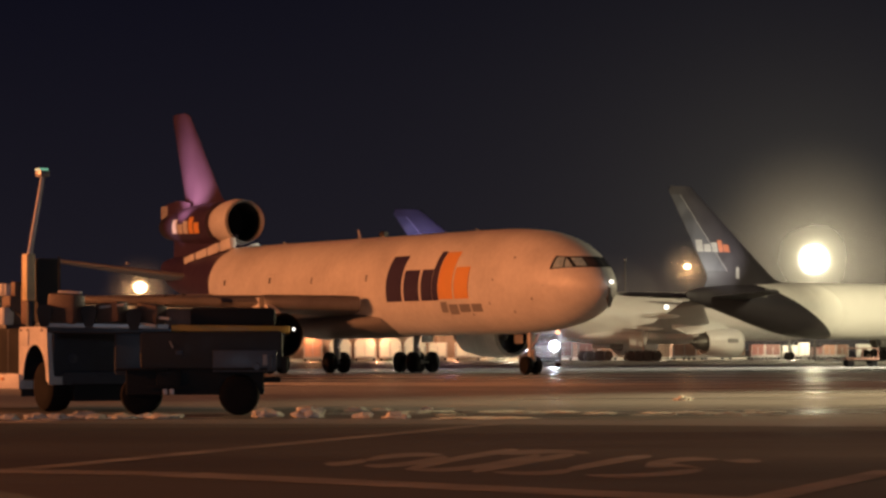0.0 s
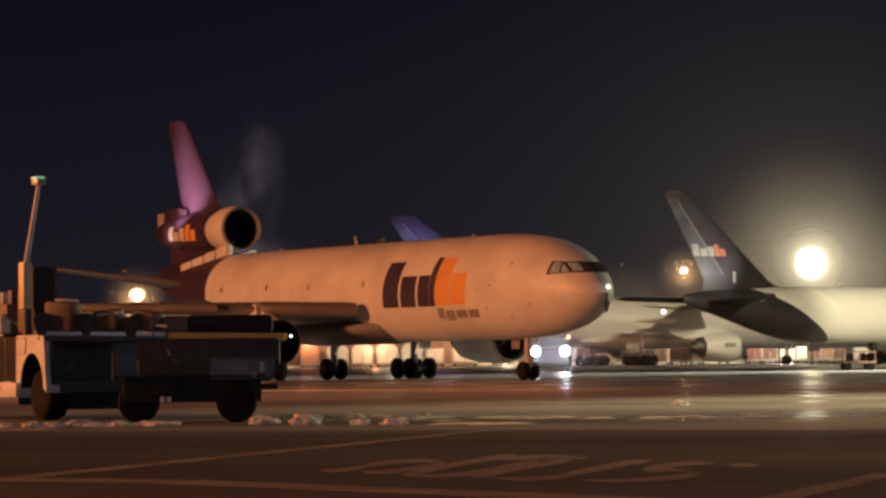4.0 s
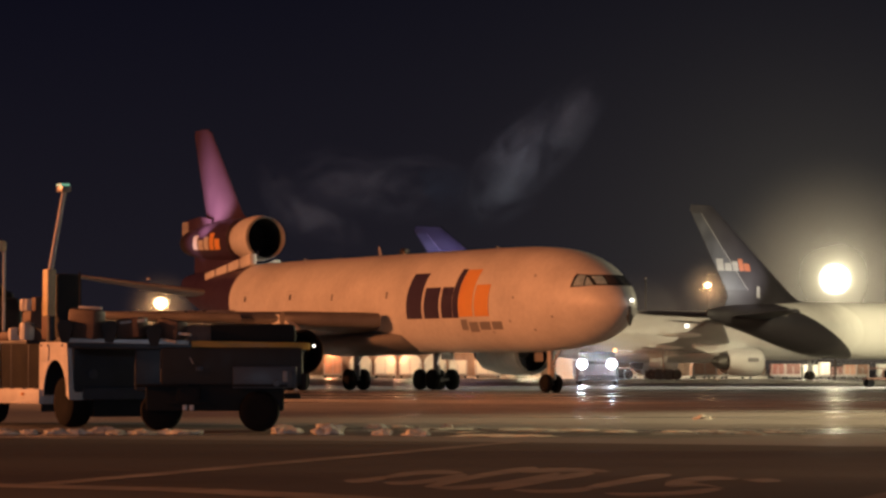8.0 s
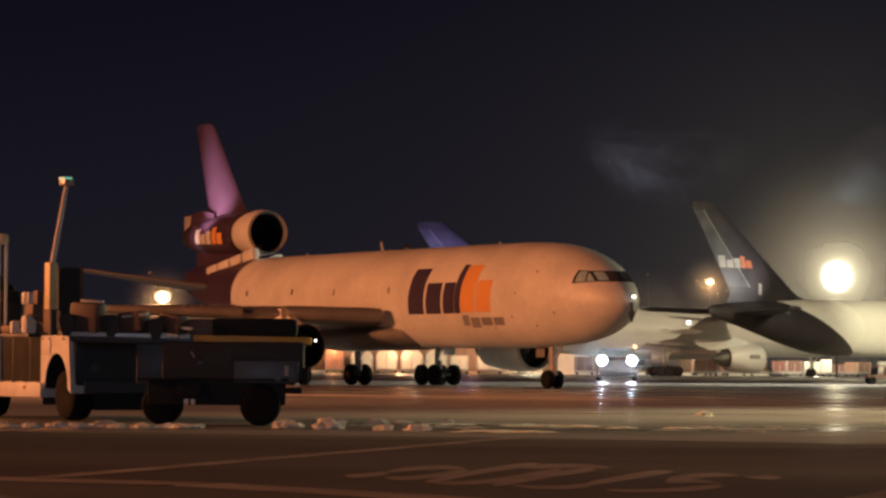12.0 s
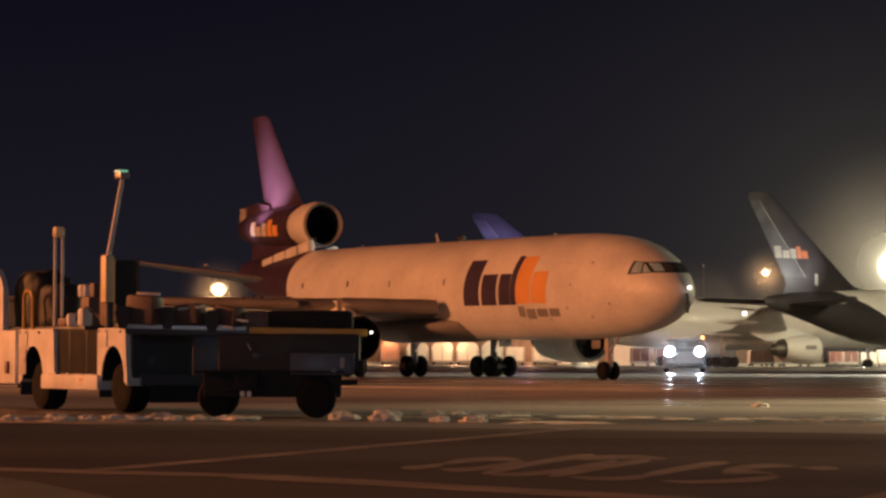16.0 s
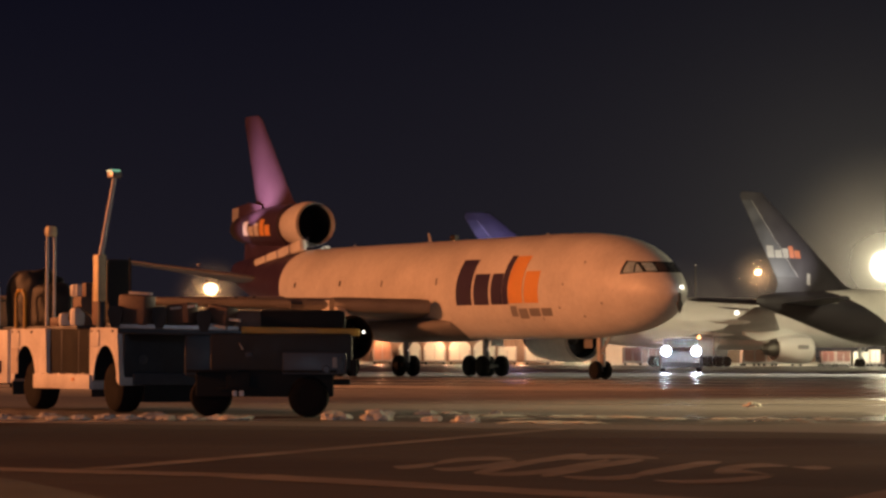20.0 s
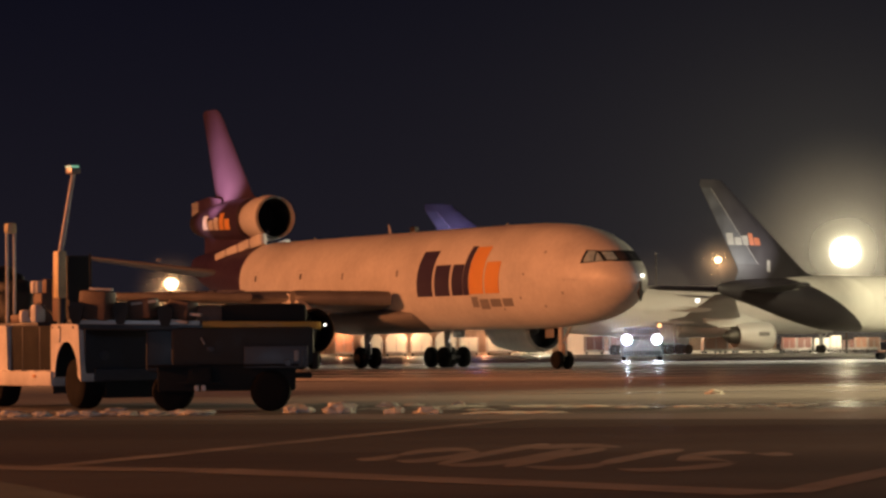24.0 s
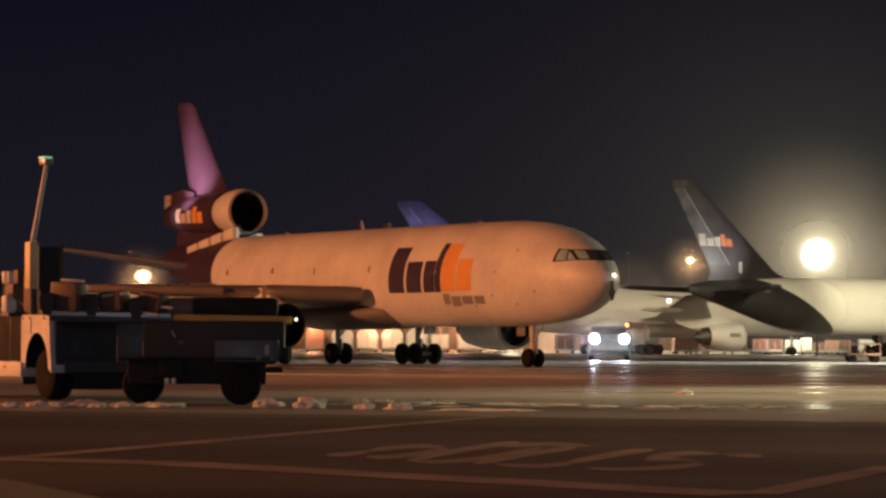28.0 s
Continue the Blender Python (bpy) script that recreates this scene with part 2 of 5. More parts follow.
M_ROOF = material("cargo_hall_roof", (0.08, 0.075, 0.07), 0.8, 0, 6, 0.2, 0.2, 0.05)
M_PANEL = material("pale_door_panel", (0.72, 0.70, 0.62), 0.55, 0, 10, 0.15, 0.5, 0.05)
M_RED = material("red_container_paint", (0.15, 0.06, 0.05), 0.55, 0, 12, 0.3, 1, 0.08, random_tone=0.4)
M_CONTAINER = material("pale_container_sheet", (0.60, 0.60, 0.55), 0.45, 0.3, 12, 0.25, 1, 0.08, random_tone=0.25)
M_EDGE = material("pale_edge_paint", (0.60, 0.56, 0.50), 0.36, 0, 20, 0.45, 0.5, 0.1)
M_SKIRT = material("dull_grey_paint", (0.065, 0.075, 0.098), 0.5, 0.1, 25, 0.3, 1.5, 0.08)
M_BROWN = material("brown_wall", (0.40, 0.28, 0.21), 0.7, 0, 8, 0.3, 0.3, 0.05)


def glow_material(name, colour, strength):
    m = bpy.data.materials.new(name)
    m.use_nodes = True
    b = m.node_tree.nodes["Principled BSDF"]
    b.inputs["Base Color"].default_value = (0.8, 0.8, 0.8, 1)
    b.inputs["Emission Color"].default_value = (*colour, 1)
    b.inputs["Emission Strength"].default_value = strength
    return m


M_FLOOD = glow_material("flood_lamp_glow", (1.0, 0.96, 0.84), 4)
M_AMBER = glow_material("amber_beacon_glow", (1.0, 0.42, 0.12), 3.0)
M_GREEN = glow_material("green_lamp_glow", (0.25, 0.75, 0.45), 0.5)
M_NAV = glow_material("lamp_and_glint_glow", (1.0, 0.95, 0.85), 3.0)
M_BEACON = glow_material("red_beacon_glow", (1.0, 0.012, 0.016), 60)
M_STRIP = glow_material("strip_lamp_glow", (1.0, 0.58, 0.40), 7.0)


def smoke_material(name, tint, most, least=0.2):
    m = bpy.data.materials.new(name)
    m.use_nodes = True
    nt = m.node_tree
    n, l = nt.nodes, nt.links
    n.clear()
    out = n.new("ShaderNodeOutputMaterial")
    mix = n.new("ShaderNodeMixShader")
    clear = n.new("ShaderNodeBsdfTransparent")
    soft = n.new("ShaderNodeMixShader")
    dif, tra = n.new("ShaderNodeBsdfDiffuse"), n.new("ShaderNodeBsdfTranslucent")
    for s in (dif, tra):
        s.inputs["Color"].default_value = (*tint, 1)
    l.new(dif.outputs[0], soft.inputs[1])
    l.new(tra.outputs[0], soft.inputs[2])
    tc = n.new("ShaderNodeTexCoord")
    mp = n.new("ShaderNodeMapping")
    mp.inputs["Location"].default_value = (-1, 0, -1)
    mp.inputs["Scale"].default_value = (2, 0, 2)
    l.new(tc.outputs["Generated"], mp.inputs["Vector"])
    ln = n.new("ShaderNodeVectorMath")
    ln.operation = "LENGTH"
    l.new(mp.outputs[0], ln.inputs[0])
    fall = n.new("ShaderNodeMapRange")
    fall.interpolation_type = "SMOOTHERSTEP"
    fall.inputs["From Min"].default_value, fall.inputs["From Max"].default_value = 1.0, 0.0
    l.new(ln.outputs["Value"], fall.inputs["Value"])
    ns = n.new("ShaderNodeTexNoise")
    ns.noise_dimensions = "4D"
    ns.inputs["Scale"].default_value, ns.inputs["Detail"].default_value, ns.inputs["Distortion"].default_value = 2.6, 6, 0.9
    info = n.new("ShaderNodeObjectInfo")
    w = n.new("ShaderNodeMath")
    w.operation = "MULTIPLY"
    w.inputs[1].default_value = 40
    l.new(info.outputs["Random"], w.inputs[0])
    l.new(w.outputs[0], ns.inputs["W"])
    l.new(tc.outputs["Generated"], ns.inputs["Vector"])
    gap = n.new("ShaderNodeMapRange")
    gap.inputs["From Min"].default_value, gap.inputs["From Max"].default_value = 0.38, 0.70
    gap.inputs["To Min"].default_value, gap.inputs["To Max"].default_value = most * least, most
    l.new(ns.outputs["Fac"], gap.inputs["Value"])
    a = n.new("ShaderNodeMath")
    a.operation = "MULTIPLY"
    l.new(fall.outputs[0], a.inputs[0])
    l.new(gap.outputs[0], a.inputs[1])
    l.new(a.outputs[0], mix.inputs[0])
    l.new(clear.outputs[0], mix.inputs[1])
    l.new(soft.outputs[0], mix.inputs[2])
    l.new(mix.outputs[0], out.inputs[0])
    return m


def lens_material(name, colour, strength, axes):
    """Lamp glass brightest at its centre; the fade paints in its soft halo."""
    m = glow_material(name, colour, strength)
    nt = m.node_tree
    n, l = nt.nodes, nt.links
    tc, mp, ln = n.new("ShaderNodeTexCoord"), n.new("ShaderNodeMapping"), n.new("ShaderNodeVectorMath")
    mp.inputs["Location"].default_value = [-a for a in axes]
    mp.inputs["Scale"].default_value = [2 * a for a in axes]
    l.new(tc.outputs["Generated"], mp.inputs["Vector"])
    ln.operation = "LENGTH"
    l.new(mp.outputs[0], ln.inputs[0])
    fall, power = n.new("ShaderNodeMapRange"), n.new("ShaderNodeMath")
    fall.interpolation_type = "SMOOTHSTEP"
    fall.inputs["From Min"].default_value, fall.inputs["From Max"].default_value = 1.0, 0.25
    l.new(ln.outputs["Value"], fall.inputs["Value"])
    power.operation = "POWER"
    power.inputs[1].default_value = 2.2
    l.new(fall.outputs[0], power.inputs[0])
    k = n.new("ShaderNodeMath")
    k.operation = "MULTIPLY"
    k.inputs[1].default_value = strength
    l.new(power.outputs[0], k.inputs[0])
    l.new(k.outputs[0], n["Principled BSDF"].inputs["Emission Strength"])
    return m


M_HEADLIGHT = lens_material("headlight_glow", (0.80, 0.86, 1.0), 420, (0, 1, 1))
M_STREET = lens_material("sodium_lamp_glow", (1.0, 0.62, 0.32), 40, (1, 0, 1))
M_MAST = material("dull_mast_steel", (0.05, 0.05, 0.05), 0.6, 0.3, 30, 0.2, 2, 0.05)
M_RUST = material("rust_brown_paint", (0.20, 0.105, 0.07), 0.6, 0, 12, 0.35, 1, 0.08, random_tone=0.25)
M_HUT = material("salmon_tint", (0.42, 0.22, 0.15), 0.55, 0, 12, 0.3, 1, 0.08, random_tone=0.15)
M_SLAB = material("grey_kerb_concrete", (0.13, 0.14, 0.135), 0.8, 0, 20, 0.3, 1.2, 0.2)
M_TUG = material("grey_tug_paint", (0.22, 0.23, 0.27), 0.5, 0, 12, 0.25, 1, 0.05)
M_RUDDER = material("grey_purple_rudder_paint", (0.056, 0.056, 0.066), 0.42, 0, 9, 0.2, 0.7, 0.02)
M_SEAM = material("faint_panel_seam", (0.52, 0.48, 0.44), 0.6, 0, 9, 0.2, 1, 0.02)
M_PANE = material("lit_cockpit_glass", (0.34, 0.36, 0.30), 0.15, 0, 5, 0.5, 2, 0.0, 0.03, 0.5)
M_PANE.node_tree.nodes["Principled BSDF"].inputs["Emission Color"].default_value = (1.0, 0.95, 0.66, 1)
M_PANE.node_tree.nodes["Principled BSDF"].inputs["Emission Strength"].default_value = 0.05
M_SLAT = material("slat_metal", (0.17, 0.16, 0.155), 0.42, 0.1, 9, 0.2, 0.8, 0.03)
M_CREAM = material("cream_control_box_paint", (0.95, 0.78, 0.44), 0.5, 0, 25, 0.25, 2, 0.06)
M_CRATE = material("dull_brown_crate_paint", (0.17, 0.105, 0.08), 0.6, 0, 14, 0.4, 1.6, 0.08)
M_SMOKE = smoke_material("thin_smoke", (0.42, 0.62, 0.92), 0.19, 0.04)
# translucent sheet materials, added to give haze and lamp halos
M_HAZE = smoke_material("added_haze_sheet", (0.8, 0.8, 0.8), 0.18, 0.4)
M_VEIL = smoke_material("lamp_halo_sheet", (0.8, 0.8, 0.8), 0.34, 0.9)
M_THIN = smoke_material("thin_lamp_halo_sheet", (0.8, 0.8, 0.8), 0.22, 0.85)


# ---- mesh helpers ----
def part(name, bm, mat, parent=None, label="", smooth=True):
    me = bpy.data.meshes.new(name)
    bmesh.ops.recalc_face_normals(bm, faces=bm.faces[:])
    bm.to_mesh(me)
    bm.free()
    me.materials.append(mat)
    if smooth:
        for p in me.polygons:
            p.use_smooth = True
        me.set_sharp_from_angle(angle=radians(35))
    ob = new(name, me)
    ob.parent = parent
    if label:
        ob["label"] = label
    return ob


def empty(name, m, label, category, group=""):
    e = new(name)
    e.empty_display_size = 0.3
    e.matrix_basis = m
    return tagged(e, label, category, group)


def loft(rings, bm=None, caps=True, closed=True):
    bm = bm or bmesh.new()
    vs = [[bm.verts.new(p) for p in r] for r in rings]
    n = len(vs[0])
    for a, b in zip(vs, vs[1:]):
        for i in range(n if closed else n - 1):
            j = (i + 1) % n
            bm.faces.new((a[i], a[j], b[j], b[i]))
    if caps and closed:
        bm.faces.new(vs[0][::-1])
        bm.faces.new(vs[-1])
    return bm


def ring_x(x, cy, cz, ry, rz, n=32):
    return [(x, cy + ry * math.cos(2 * math.pi * i / n), cz + rz * math.sin(2 * math.pi * i / n)) for i in range(n)]


def box(c, s, bevel=0.02, bm=None, m=None):
    own = bmesh.new()
    bmesh.ops.create_cube(own, size=1, matrix=Matrix.Translation(c) @ Matrix.Diagonal((*s, 1)))
    if bevel:
        bmesh.ops.bevel(own, geom=own.edges[:], offset=min(bevel, min(s) * 0.4), segments=2, affect="EDGES", profile=0.6)
    if m is not None:
        bmesh.ops.transform(own, matrix=m, verts=own.verts)
    if bm is None:
        return own
    join(bm, own)
    return bm


def join(bm, other):
    me = bpy.data.meshes.new("joined")
    other.to_mesh(me)
    other.free()
    bm.from_mesh(me)
    bpy.data.meshes.remove(me)
    return bm


def tube(a, b, r, r2=None, n=12, bm=None, caps=True):
    a, b = Vector(a), Vector(b)
    r2 = r if r2 is None else r2
    q = (b - a).to_track_quat("Z", "Y").to_matrix()
    rings = []
    for c, rr in ((a, r), (b, r2)):
        rings.append([c + q @ Vector((rr * math.cos(2 * math.pi * i / n), rr * math.sin(2 * math.pi * i / n), 0)) for i in range(n)])
    return loft(rings, bm, caps)


def bent_tube(points, r, n=8):
    bm = bmesh.new()
    for a, b in zip(points, points[1:]):
        tube(a, b, r, n=n, bm=bm)
    for p in points[1:-1]:
        bmesh.ops.create_icosphere(bm, subdivisions=1, radius=r * 1.02, matrix=Matrix.Translation(p))
    return bm


def spin(profile, axis="x", n=28, bm=None):
    """Surface of revolution: profile of (along, radius)."""
    rings = []
    for a, r in profile:
        ring = []
        for i in range(n):
            c, s = r * math.cos(2 * math.pi * i / n), r * math.sin(2 * math.pi * i / n)
            ring.append((a, c, s) if axis == "x" else (c, a, s) if axis == "y" else (c, s, a))
        rings.append(ring)
    return loft(rings, bm, caps=True)


def moved(bm, m):
    bmesh.ops.transform(bm, matrix=m, verts=bm.verts)
    return bm


def foil(le, chord, thick, n=12):
    """Ring of a wing section at leading-edge point le, chord towards -x; thick along z."""
    up, low = [], []
    for i in range(n + 1):
        t = 0.5 - 0.5 * math.cos(math.pi * i / n)
        y = 5 * thick * (0.2969 * math.sqrt(t) - 0.126 * t - 0.3516 * t * t + 0.2843 * t ** 3 - 0.1036 * t ** 4)
        up.append((t, y))
        low.append((t, -y * 0.75))
    pts = up + low[-2:0:-1]
    return [(le[0] - t * chord, le[1], le[2] + y * chord) for t, y in pts]



# ---- ground ----
def flat(points, z=0.0, bm=None):
    bm = bm or bmesh.new()
    bm.faces.new([bm.verts.new((x, y, z)) for x, y in points])
    return bm


def build_ground():
    bm = bmesh.new()
    xs = (-3000, -600, -200, -60, 0, 60, 200, 600, 3000)
    ys = (-400, -60, 0, 30, 60, 100, 180, 320, 700, 4500)
    vs = [[bm.verts.new((x, y, 0)) for x in xs] for y in ys]
    for a, b in zip(vs, vs[1:]):
        for i in range(len(xs) - 1):
            bm.faces.new((a[i], a[i + 1], b[i + 1], b[i]))
    tagged(part("ground", bm, M_CONCRETE, None, "", False), "damp grey airport apron concrete with worn wet patches", "ground", kind="structure")


build_ground()


def strip(a, b, w, z=0.006):
    a, b = Vector((*a, 0)), Vector((*b, 0))
    d = (b - a).normalized()
    s = Vector((-d.y, d.x, 0)) * w / 2
    return flat([(a + s).to_2d(), (b + s).to_2d(), (b - s).to_2d(), (a - s).to_2d()], z)


def build_markings():
    # darker asphalt of the service road before the stand
    tagged(part("road", flat([(-60, -60), (60, -60), (60, 40), (7.7, 53.4), (2.2, 56.3), (-8.4, 59.4), (-60, 73)], 0.004), M_ASPHALT, None, "", False), "dark reddish-brown worn asphalt of the service road", "road", kind="structure")
    tagged(part("road_line", strip((-12.0, 39.5), (-2.15, 33.8), 0.9, 0.009), M_LINE, None, "", False), "worn pale painted line on the road", "road marking", kind="structure")
    tagged(part("road_line", strip((-2.15, 33.8), (3.3, 27.2), 0.9, 0.009), M_LINE, None, "", False), "worn pale painted line on the road", "road marking", kind="structure")
    tagged(part("road_line", strip((-3.9, 35.4), (2.33, 56.0), 0.42, 0.010), M_LINE, None, "", False), "worn thin painted line on the road", "road marking", kind="structure")
    tagged(part("road_line", strip((3.4, 27.2), (5.7, 33.6), 0.40, 0.010), M_LINE, None, "", False), "worn thin painted line on the road", "road marking", kind="structure")
    tagged(part("slab", flat([(-20, 10), (-0.9, 21.5), (-2.38, 26.6), (-2.92, 28.1), (-3.55, 30.0), (-4.31, 32.24), (-6.2, 36.6), (-20, 56)], 0.012), M_SLAB, None, "", False), "pale concrete strip beside the road", "pavement", kind="structure")
    # darker taxiway strip across the apron, with a pale edge line
    tagged(part("taxiway", flat([(-160, 500), (-160, 268), (-3.5, 134.0), (8.3, 124.5), (16.3, 115.6), (160, 10), (160, 80), (27.8, 197), (4.95, 233), (-40, 330)], 0.004), M_DAMP, None, "", False), "damp dark asphalt taxiway strip crossing the apron", "taxiway", kind="structure")
    tagged(part("edge_line", strip((-60, 178.0), (10.2, 118.2), 8.5, 0.008), M_EDGE, None, "", False), "worn pale edge line along the taxiway", "road marking", kind="structure")
    tagged(part("wet_strip", flat([(-60, 84), (-8.4, 64.5), (2.2, 60.5), (5.2, 59.2), (7.4, 61.0), (4.6, 66.5), (2.2, 69.5), (-8.4, 75.5), (-60, 96)], 0.003), M_SLUSH, None, "", False), "dark wet strip of asphalt along the stand edge", "pavement", kind="structure")
    # unreadable lettering painted on the road: worn strokes
    root = empty("road_lettering", pose(0, 0, 0), "large worn pale lettering painted on dark asphalt", "road marking")
    # each stroke: start, bend and end of one curve on the road
    strokes = (((-0.49, 36.54), (-0.2, 36.46), (0.0, 37.94)), ((0.0, 37.71), (0.38, 40.34), (0.97, 39.62)), ((-0.02, 35.94), (0.34, 35.26), (1.0, 38.88)), ((0.44, 34.67), (1.07, 38.4), (2.01, 41.6)),
               ((0.48, 34.58), (1.08, 33.6), (2.19, 39.37)), ((1.7, 39.7), (2.39, 41.36), (2.87, 40.21)), ((1.16, 33.88), (1.77, 36.65), (2.63, 39.54)), ((1.38, 33.81), (1.86, 32.77), (2.25, 34.35)),
               ((2.2, 34.16), (2.8, 36.75), (3.55, 38.89)), ((2.32, 32.81), (2.8, 31.84), (3.67, 34.2)), ((3.74, 34.49), (3.59, 36.39), (3.15, 34.92)), ((3.18, 35.12), (3.66, 37.95), (4.23, 37.55)), ((4.26, 36.78), (4.39, 36.36), (4.67, 37.15)))
    for k, (s0, s1, s2) in enumerate(strokes):
        low, high = [], []
        for i in range(13):
            t = i / 12
            x, y = ((1 - t) ** 2 * q0 + 2 * t * (1 - t) * q1 + t * t * q2 for q0, q1, q2 in zip(s0, s1, s2))
            wide = 0.58 * (y / 36) ** 2 * (0.35 if i in (0, 12) else 0.8 if i in (1, 11) else 1.0)
            low.append((x + 0.02, y - wide, 0.0062 + 0.00015 * k))
            high.append((x - 0.02, y + wide, 0.0062 + 0.00015 * k))
        part("stroke", loft([low, high], None, False, False), M_LINE, root, "", False)


build_markings()


# ---- aircraft ----
class Hull:
    """Fuselage skin from stations (s, height of axis, half width, half height)."""

    def __init__(self, stations):
        self.st = stations

    def at(self, s):
        st = self.st
        s = min(max(s, st[0][0]), st[-1][0])
        for a, b in zip(st, st[1:]):
            if a[0] <= s <= b[0]:
                t = (s - a[0]) / (b[0] - a[0])
                return [p + (q - p) * t for p, q in zip(a[1:], b[1:])]

    def ring(self, s, shear=0.0, low=2.5, n=48):
        pts = []
        for i in range(n):
            a = 2 * math.pi * i / n
            zc, ry, rz = self.at(s)
            z = zc + rz * math.sin(a)
            si = s + shear * (z - low)
            zc, ry, rz = self.at(si)
            pts.append((-si, ry * math.cos(a), zc + rz * math.sin(a)))
        return pts

    def side(self, s, z, out=0.015):
        zc, ry, rz = self.at(s)
        k = max(-0.999, min(0.999, (z - zc) / rz))
        return (ry + out) * math.sqrt(1 - k * k)

    def patch(self, quad, side, nu=6, nv=6, out=0.015, bm=None):
        """Four corners (s, z) as a skin-hugging sheet; side -1 is starboard."""
        bm = bm or bmesh.new()
        (a, b, c, d) = quad
        g = []
        for i in range(nu + 1):
            row = []
            for j in range(nv + 1):
                u, v = i / nu, j / nv
                s = (a[0] * (1 - u) + b[0] * u) * (1 - v) + (d[0] * (1 - u) + c[0] * u) * v
                z = (a[1] * (1 - u) + b[1] * u) * (1 - v) + (d[1] * (1 - u) + c[1] * u) * v
                row.append(bm.verts.new((-s, side * self.side(s, z, out), z)))
            g.append(row)
        for i in range(nu):
            for j in range(nv):
                bm.faces.new((g[i][j], g[i + 1][j], g[i + 1][j + 1], g[i][j + 1]))
        return bm


def smooth_stations(raw):
    """Catmull-Rom through the given stations, for a fair line."""
    out = []
    for i in range(len(raw) - 1):
        p0, p1, p2, p3 = raw[max(0, i - 1)], raw[i], raw[i + 1], raw[min(len(raw) - 1, i + 2)]
        for k in range(5):
            t = k / 5
            s = p1[0] + (p2[0] - p1[0]) * t
            row = [s]
            for c in range(1, 4):
                m1 = (p2[c] - p0[c]) / max(1e-6, p2[0] - p0[0]) * (p2[0] - p1[0])
                m2 = (p3[c] - p1[c]) / max(1e-6, p3[0] - p1[0]) * (p2[0] - p1[0])
                h = 2 * t ** 3 - 3 * t * t + 1, t ** 3 - 2 * t * t + t, -2 * t ** 3 + 3 * t * t, t ** 3 - t * t
                row.append(h[0] * p1[c] + h[1] * m1 + h[2] * p2[c] + h[3] * m2)
            out.append(tuple(row))
    return out + [raw[-1]]


def tyre(r, w):
    return spin([(-w * 0.5, r * 0.5), (-w * 0.5, r * 0.78), (-w * 0.42, r * 0.93), (-w * 0.22, r), (w * 0.22, r), (w * 0.42, r * 0.93), (w * 0.5, r * 0.78), (w * 0.5, r * 0.5)], "y", 28)


def rim(r, w):
    return spin([(-w * 0.47, r * 0.12), (-w * 0.47, r * 0.2), (-w * 0.36, r * 0.26), (-w * 0.36, r * 0.44), (-w * 0.5, r * 0.52), (w * 0.5, r * 0.52), (w * 0.36, r * 0.44), (w * 0.36, r * 0.26), (w * 0.47, r * 0.2), (w * 0.47, r * 0.12)], "y", 20)


def add_wheel(parent, p, r, w, rim_mat=None):
    t = part("tyre", tyre(r, w), M_TYRE, parent)
    t.location = p
    part("rim", rim(r, w), rim_mat or M_STRUT, t)
    return t


def gear_leg(root, name, s, y, top, wheels, r, w, half, base=0.0, lean=0.0):
    """Strut with axle beams; wheels: (rows fore and aft, columns)."""
    leg = part(name, tube((-s, y, r + 0.1), (-s + lean, y, top), 0.17, 0.22, 14), M_STRUT, root)
    part("brace", tube((-s, y, r + 0.9), (-s + 1.3, y, top), 0.07, n=10), M_STRUT, leg)
    part("torque_link", box((-s + 0.28, y, r + 0.55), (0.3, 0.16, 0.7), 0.04), M_STEEL, leg)
    rows, cols = wheels
    xs = [base * (i - (rows - 1) / 2) for i in range(rows)]
    if rows > 1:
        part("bogie_beam", tube((-s - base * (rows - 1) / 2, y, r), (-s + base * (rows - 1) / 2, y, r), 0.14, n=12), M_STRUT, leg)
    for dx in xs:
        part("axle", tube((-s + dx, y - half - w * 0.4, r), (-s + dx, y + half + w * 0.4, r), 0.09, n=10), M_STEEL, leg)
        for k in (-1, 1):
            add_wheel(leg, (-s + dx, y + k * half, r), r, w)
    return leg


